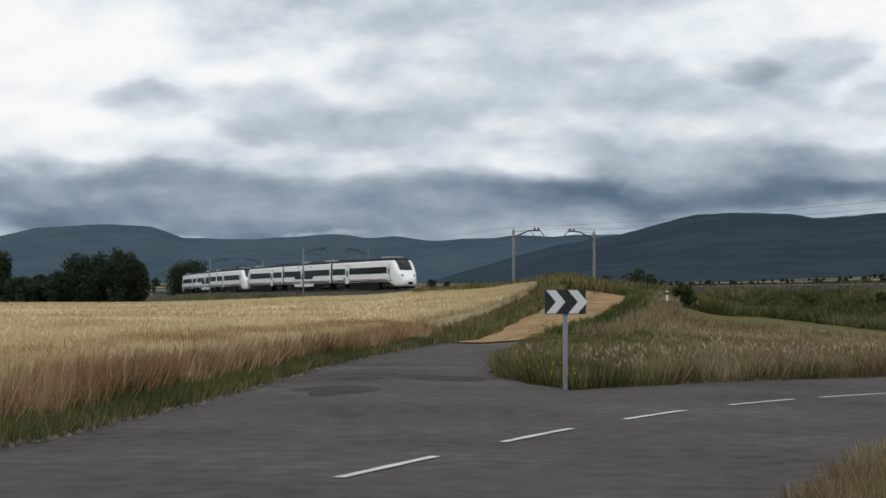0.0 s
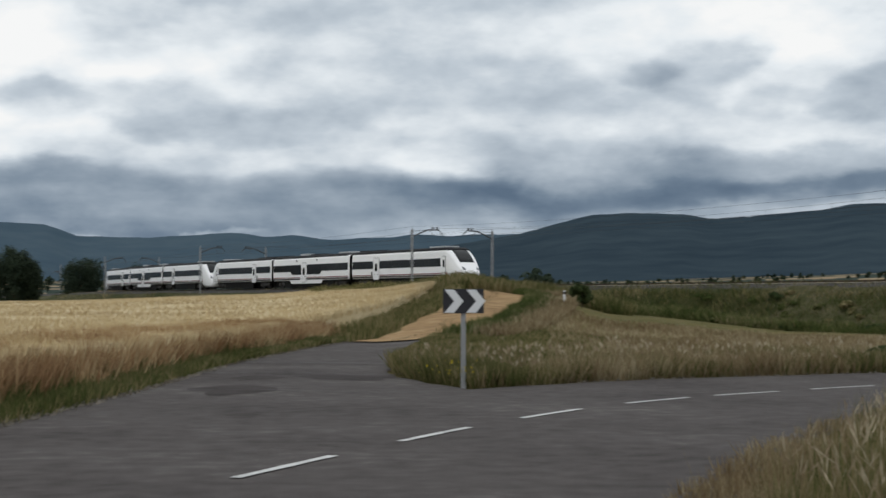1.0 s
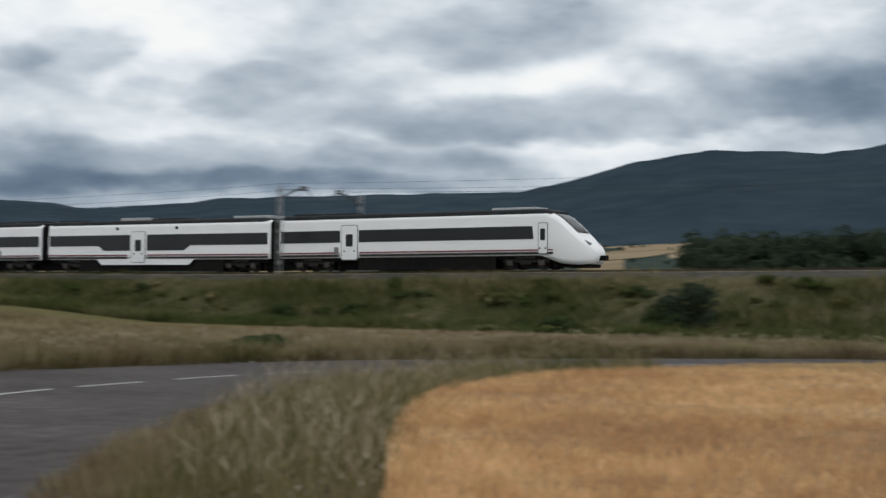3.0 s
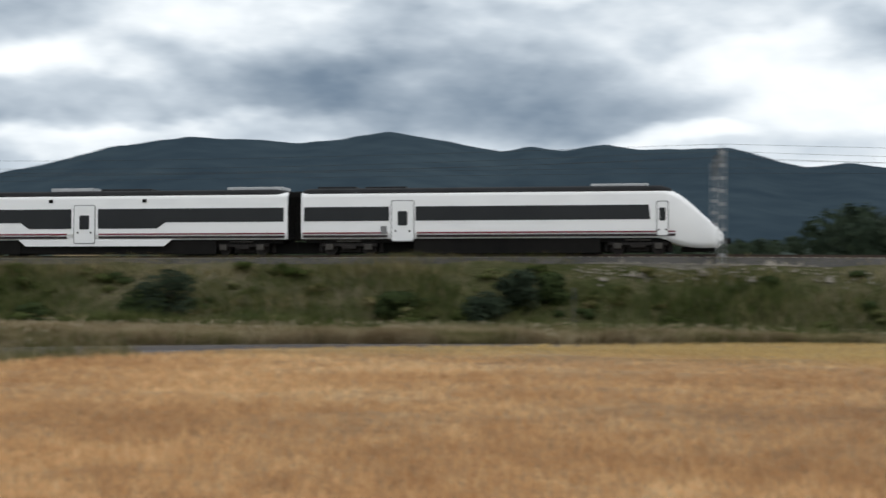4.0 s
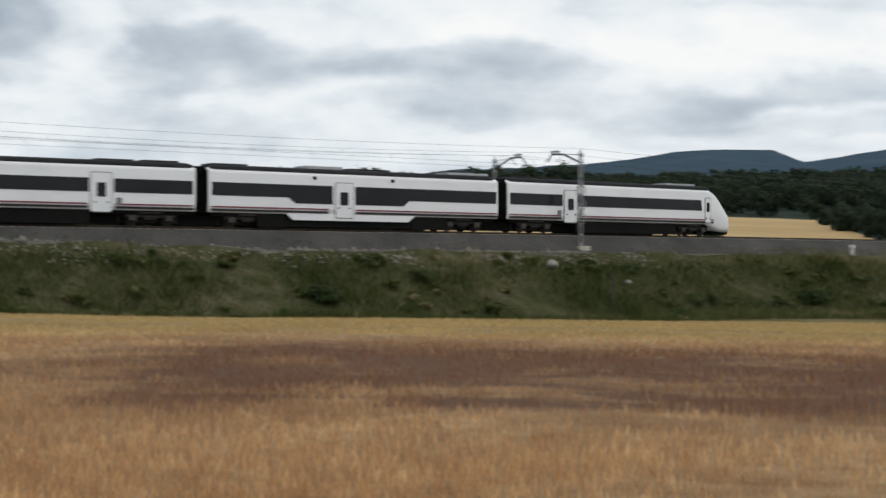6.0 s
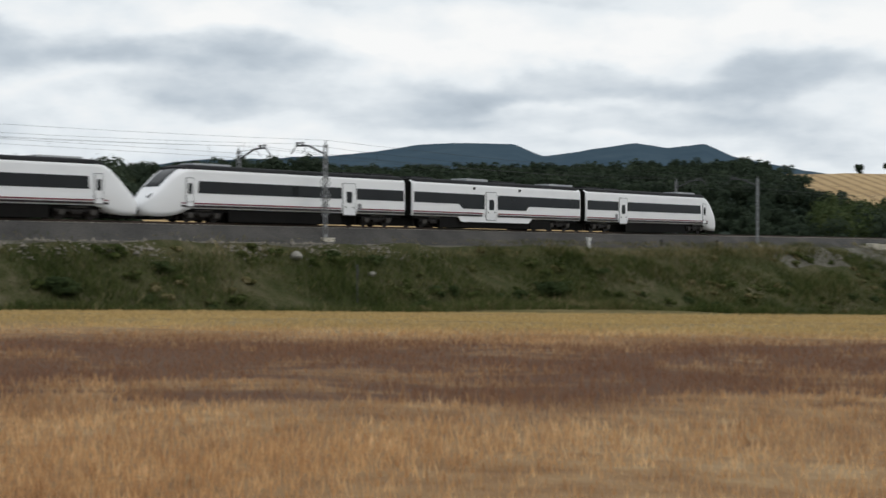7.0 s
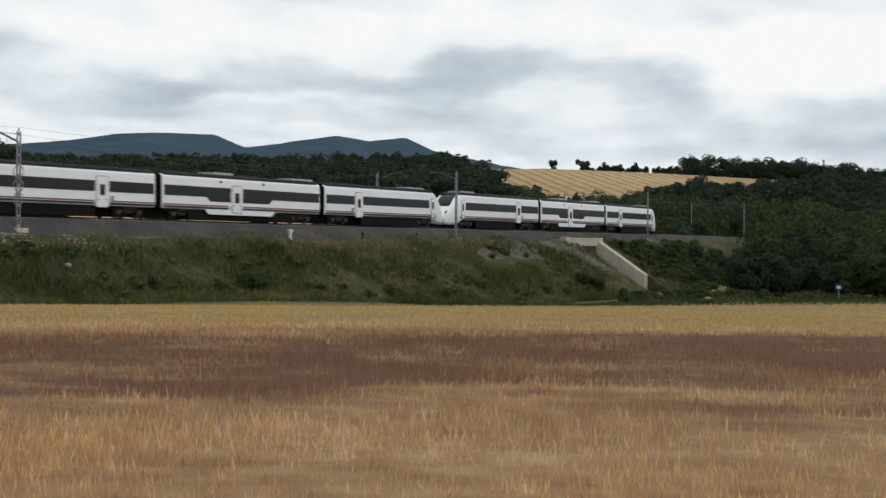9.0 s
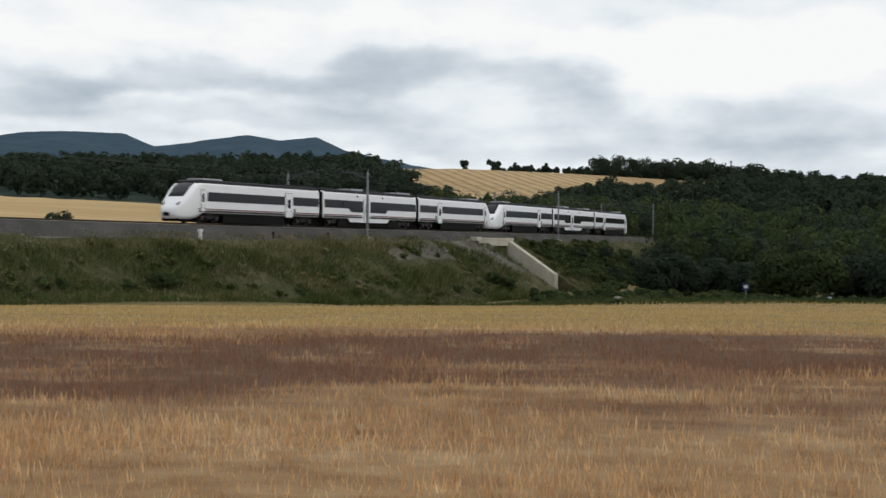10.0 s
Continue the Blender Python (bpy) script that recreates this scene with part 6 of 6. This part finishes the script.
for az, u, h, sp, mt in ((35.2, 8.6, 2.9, 2.4, "leaf"), (34.4, 9.0, 1.8, 1.4, "bushleaf"), (43.3, 8.5, 1.4, 1.3, "bushleaf"), (46.6, 9.5, 1.9, 1.5, "leaf"), (47.9, 8.0, 2.4, 1.5, "leaf"), (49.1, 7.6, 1.8, 1.0, "bushleaf"), 
                         (65.7, 9.5, 1.0, 1.2, "bushleaf"), (20.5, 9, 1.3, 1.3, "bushleaf"), (30.5, 9.0, 1.1, 1.2, "bushleaf"), (78.0, 10, 1.0, 1.3, "bushleaf"), 
                         (95.3, 11, 1.1, 1.5, "bushleaf"), (107.75, 13.6, 1.7, 1.3, "bushleaf"), (107.3, 12.6, 1.3, 1.1, "bushleaf"), (110.4, 9, 1.6, 1.3, "leaf"), (111.3, 9, 2.0, 1.6, "leaf"), (110.7, 12, 1.5, 1.5, "bushleaf"), (111.6, 13, 1.9, 1.8, "leaf"), (112.4, 12, 2.4, 2.0, "leaf"), (112.0, 9, 1.8, 1.6, "bushleaf")):
    bank_bush(az, u, h, sp, "dark green bush on the railway bank", mt)
for az, d, h, sp in ((8.7, 101, 1.5, 0.9), (19.2, 47, 0.55, 0.9), (20.3, 47.5, 0.6, 0.9)):
    x, y = polar(az, d)
    tree(x, y, h, sp, "low green roadside bush", "bushleaf", 700, 0.0, "bush")


# ---------------------------------------------------------------- sign, bridge and small things
def chevron_sign():
    d, az = 33.2, 4.42
    x, y = polar(az, d)
    t = empty("chevron_sign", pose(x, y, float(ground_z(x, y)), 0, 0, -az + 4))
    W, z0, z1 = 0.86, 1.60 - 0.07, 1.60 + 0.44
    part("post", boxed(-0.05, 0.05, 0.02, 0.10, -0.3, z1 - 0.06, 0.012), M["steel"], t, "galvanised box-section post")
    pl = part("panel", boxed(-W / 2, W / 2, -0.02, 0.015, z0, z1, 0.006), M["signblack"], t, "black sign panel with pale chevrons")
    H = z1 - z0
    for cx in (-0.40, 0.06):
        bm = bmesh.new()
        w = 0.20
        for a, b in (((cx, z0 + 0.012), (cx + 0.20, z0 + H / 2)), ((cx + 0.20, z0 + H / 2), (cx, z1 - 0.012))):
            v = [bm.verts.new((px, -0.026, pz)) for px, pz in (a, (a[0] + w, a[1]), (b[0] + w, b[1]), b)]
            bm.faces.new(v)
        bmesh.ops.remove_doubles(bm, verts=bm.verts, dist=0.001)
        ext = bmesh.ops.extrude_face_region(bm, geom=list(bm.faces))
        for v in ext["geom"]:
            if isinstance(v, bmesh.types.BMVert):
                v.co.y += 0.005
        part("chevron", bm, M["signwhite"], pl, "pale grey reflective chevron")
    for zz in (z0 + 0.12, z1 - 0.12):
        part("bracket", boxed(-0.09, 0.09, 0.012, 0.03, zz - 0.02, zz + 0.02), M["steel"], t)
    tagged(t, "black and white chevron curve sign on a grey post", "road sign")


chevron_sign()


def bridge():
    t = empty("railway_bridge")
    sh = float(shoulder_z(GAP_B))

    def bx(name, s0, s1, u0, u1, z0, z1, mat, label="", z1b=None, z0b=None):
        """A block in line coordinates; its outer end (u1) may be lower."""
        bm = bmesh.new()
        vs = []
        for s in (s0, s1):
            for u, za, zb in ((u0, z0, z1), (u1, z0 if z0b is None else z0b, z1 if z1b is None else z1b)):
                x, y, h = track(s, u)
                vs += [bm.verts.new((float(x), float(y), za)), bm.verts.new((float(x), float(y), zb))]
        a = vs
        for f in ((0, 1, 3, 2), (4, 6, 7, 5), (0, 4, 5, 1), (2, 3, 7, 6), (1, 5, 7, 3), (0, 2, 6, 4)):
            bm.faces.new([a[i] for i in f])
        bmesh.ops.bevel(bm, geom=list(bm.edges), offset=0.03, segments=1, affect="EDGES")
        return part(name, bm, mat, t, label)
    top = sh + 0.42
    bx("deck_beam", GAP_A - 3.4, GAP_B + 0.1, -9.0, 5.0, top - 1.05, top - 0.25, M["concrete"], "pale concrete deck beam")
    bx("parapet", GAP_A - 4.2, GAP_A - 2.6, 4.2, 5.1, top - 0.5, top + 0.02, M["concrete"], "pale concrete parapet block")
    bx("parapet", GAP_B - 0.9, GAP_B + 0.45, 4.2, 5.1, top - 0.62, top + 0.02, M["concrete"], "pale concrete parapet block")
    bx("kerb", GAP_A - 2.6, GAP_B - 0.9, 4.6, 5.05, top - 0.3, top - 0.06, M["concrete"])
    bx("wing_wall", GAP_B - 1.4, GAP_B - 0.06, 4.6, 11.4, -4.6, top - 0.1, M["concrete"], "pale stained concrete wing wall", z1b=-1.2)
    bx("wing_wall", GAP_A + 0.03, GAP_A + 0.35, 4.6, 10.0, -4.6, top - 0.3, M["concrete"], "pale stained concrete wing wall", z1b=-1.2)
    bx("abutment", GAP_A - 0.4, GAP_A - 0.02, -9.0, 4.6, -4.6, top - 1.05, M["concrete"])
    bx("abutment", GAP_B - 0.45, GAP_B - 0.04, -9.0, 4.6, -4.6, top - 1.05, M["concrete"])
    tagged(t, "small pale concrete railway underbridge with wing walls", "bridge")


bridge()


def line_post(az, u, h, mat, label, w=0.06):
    s = s_at(az, u)
    x, y, hd = track(s, u)
    sh = float(shoulder_z(s))
    e = 2.0 + 1.35 * (float(rail_z(s)) - 0.2 - sh)
    z = sh if u < e + 1.3 else max(float(ground_z(x, y)), sh - (u - e - 1.3) / 1.55)
    t = empty("marker_post", pose(float(x), float(y), z, 0, 0, 30))
    bm = boxed(-w, w, -w, w, -0.3, h, 0.02)
    part("post", bm, M[mat], t)
    part("cap", boxed(-w * 1.5, w * 1.5, -w * 1.5, w * 1.5, h * 0.72, h + 0.02, 0.02), M[mat], t)
    return tagged(t, label, "marker post", "posts along the railway")


line_post(96.7, 4.6, 0.85, "postwhite", "short white kilometre marker beside the ballast", 0.12)
for a in (99.3, 101.3):
    line_post(a, 4.3, 0.8, "black", "short dark post beside the ballast", 0.05)
line_post(88.4, 11.5, 2.7, "armgrey", "slim grey steel post at the foot of the bank", 0.035)
line_post(49.7, 10.0, 2.4, "armgrey", "slim grey steel post at the foot of the bank", 0.03)


def field_sign(az, d, z_top_el, z_bot_el, w, mat, label):
    x, y = polar(az, d)
    g = float(ground_z(x, y))
    top = EYE + d * math.tan(radians(z_top_el))
    t = empty("road_sign", pose(x, y, g, 0, 0, -az))
    part("post", boxed(-0.05, 0.05, 0.03, 0.12, -0.3, top - g, 0.01), M["steel"], t)
    p = part("panel", boxed(-w / 2, w / 2, 0, 0.03, top - g - w * 0.9, top - g, 0.01), M[mat], t)
    part("panel_mark", boxed(-w * 0.28, w * 0.28, -0.012, 0.0, top - g - w * 0.68, top - g - w * 0.25), M["signwhite"], p)
    tagged(t, label, "road sign")


field_sign(116.3, 178, -1.05, -1.7, 0.75, "signblue", "small blue road sign beyond the field")
field_sign(119.2, 178, -1.42, -1.7, 0.8, "signblack", "small dark road sign beyond the field")


def stone(az, d, r, label):
    x, y = polar(az, d)
    bm = bmesh.new()
    bmesh.ops.create_icosphere(bm, subdivisions=2, radius=r)
    for v in bm.verts:
        k = 1 + 0.25 * noise.noise(v.co * 1.7 + Vector((az, d, 0)))
        v.co = Vector((v.co.x * k * 1.8, v.co.y * k, v.co.z * k * 0.65))
    ob = part("boulder", bm, M["boulder"])
    ob.matrix_basis = pose(x, y, float(ground_z(x, y)) + r * 0.25)
    tagged(ob, label, "boulder")


stone(111.8, 174, 0.75, "pale limestone boulder at the field's edge")
def bank_stone(az, u, r):
    s = s_at(az, u)
    x, y, h = track(s, u)
    sh = float(shoulder_z(s))
    e = 2.0 + 1.35 * (float(rail_z(s)) - 0.2 - sh) + 1.3
    bm = bmesh.new()
    bmesh.ops.create_icosphere(bm, subdivisions=2, radius=r)
    for v in bm.verts:
        k = 1 + 0.3 * noise.noise(v.co * 1.9 + Vector((az, u, 0)))
        v.co = Vector((v.co.x * k * 1.4, v.co.y * k, v.co.z * k * 0.7))
    ob = part("boulder", bm, M["boulder"])
    ob.matrix_basis = pose(float(x), float(y), sh - max(0, u - e) / 1.55 + r * 0.3)
    tagged(ob, "pale limestone boulder on the railway bank", "boulder", "boulders on the bank")


for az, u, r in ((86.1, 6.6, 0.45), (61.5, 6.2, 0.28), (62.6, 6.6, 0.22), (64.0, 6.3, 0.3), (88.9, 8.5, 0.3)):
    bank_stone(az, u, r)


def white_post(az, d, h):
    x, y = polar(az, d)
    t = empty("marker_post", pose(x, y, float(ground_z(x, y)), 4, 0, 20))
    part("post", boxed(-0.06, 0.06, -0.06, 0.06, -0.2, h, 0.02), M["postwhite"], t)
    part("cap", boxed(-0.065, 0.065, -0.065, 0.065, h - 0.22, h - 0.08, 0.01), M["signblack"], t, "dark band")
    tagged(t, "small white verge post beside the dirt track", "marker post")


white_post(8.05, 92, 0.95)


def antenna():
    x, y = polar(115.75, 770)
    g = float(ground_z(x, y))
    t = empty("antenna_mast", pose(x, y, g))
    bm = bmesh.new()
    rod(bm, (0, 0, 0), (0, 0, 13.5), 0.35, 6, 0.2)
    part("pole", bm, M["steel"], t)
    for z in (10.5, 12.4):
        part("panel_aerial", boxed(-0.5, 0.5, -0.35, 0.35, z, z + 1.3, 0.05), M["steel"], t)
    tagged(t, "slim grey antenna mast on the ridge", "antenna")


antenna()


# ---------------------------------------------------------------- movement
# seconds and the nose's place along the line
RUN = [(0.0, -157.5), (0.5, -136.8), (1.0, -116.1), (1.5, -95.3), (2.0, -74.5), (2.5, -53.4), (3.0, -32.0), (3.5, -11.9), (4.0, 8.6), (4.5, 29.0), (5.0, 50.0), (5.5, 70.2),
       (6.0, 91.0), (6.5, 111.7), (7.0, 132.4), (7.5, 152.9), (8.0, 173.6), (8.5, 194.2), (9.0, 214.9), (9.5, 235.7), (10.0, 256.4)]


def car_pose(nose, behind, turned, mid):
    length = L_MID if mid else L_END
    front, rear = nose - behind, nose - behind - length
    if mid:
        x0, b0, b1 = rear + GAP / 2, 3.0, L_MID - GAP - 3.0
    else:
        x0, b0, b1 = (front - GAP / 2, 2.95, 20.4) if turned else (rear + GAP / 2, 2.95, 20.4)
    sg = -1 if turned else 1
    pa, pb = track(x0 + sg * b0), track(x0 + sg * b1)
    za, zb = float(rail_z(x0 + sg * b0)), float(rail_z(x0 + sg * b1))
    a = Vector((float(pa[0]), float(pa[1]), za))
    b = Vector((float(pb[0]), float(pb[1]), zb))
    d = (b - a).normalized()
    o = a - d * b0
    return pose(o.x, o.y, o.z, 0, -math.degrees(math.asin(d.z)), math.degrees(math.atan2(d.y, d.x)))


def motions():
    for car, behind, turned in CARS:
        is_mid = abs(behind - L_END) < 0.1 or abs(behind - UNIT - L_END) < 0.1
        walk(car, [(t, car_pose(s, behind, turned, is_mid)) for t, s in RUN])


motions()
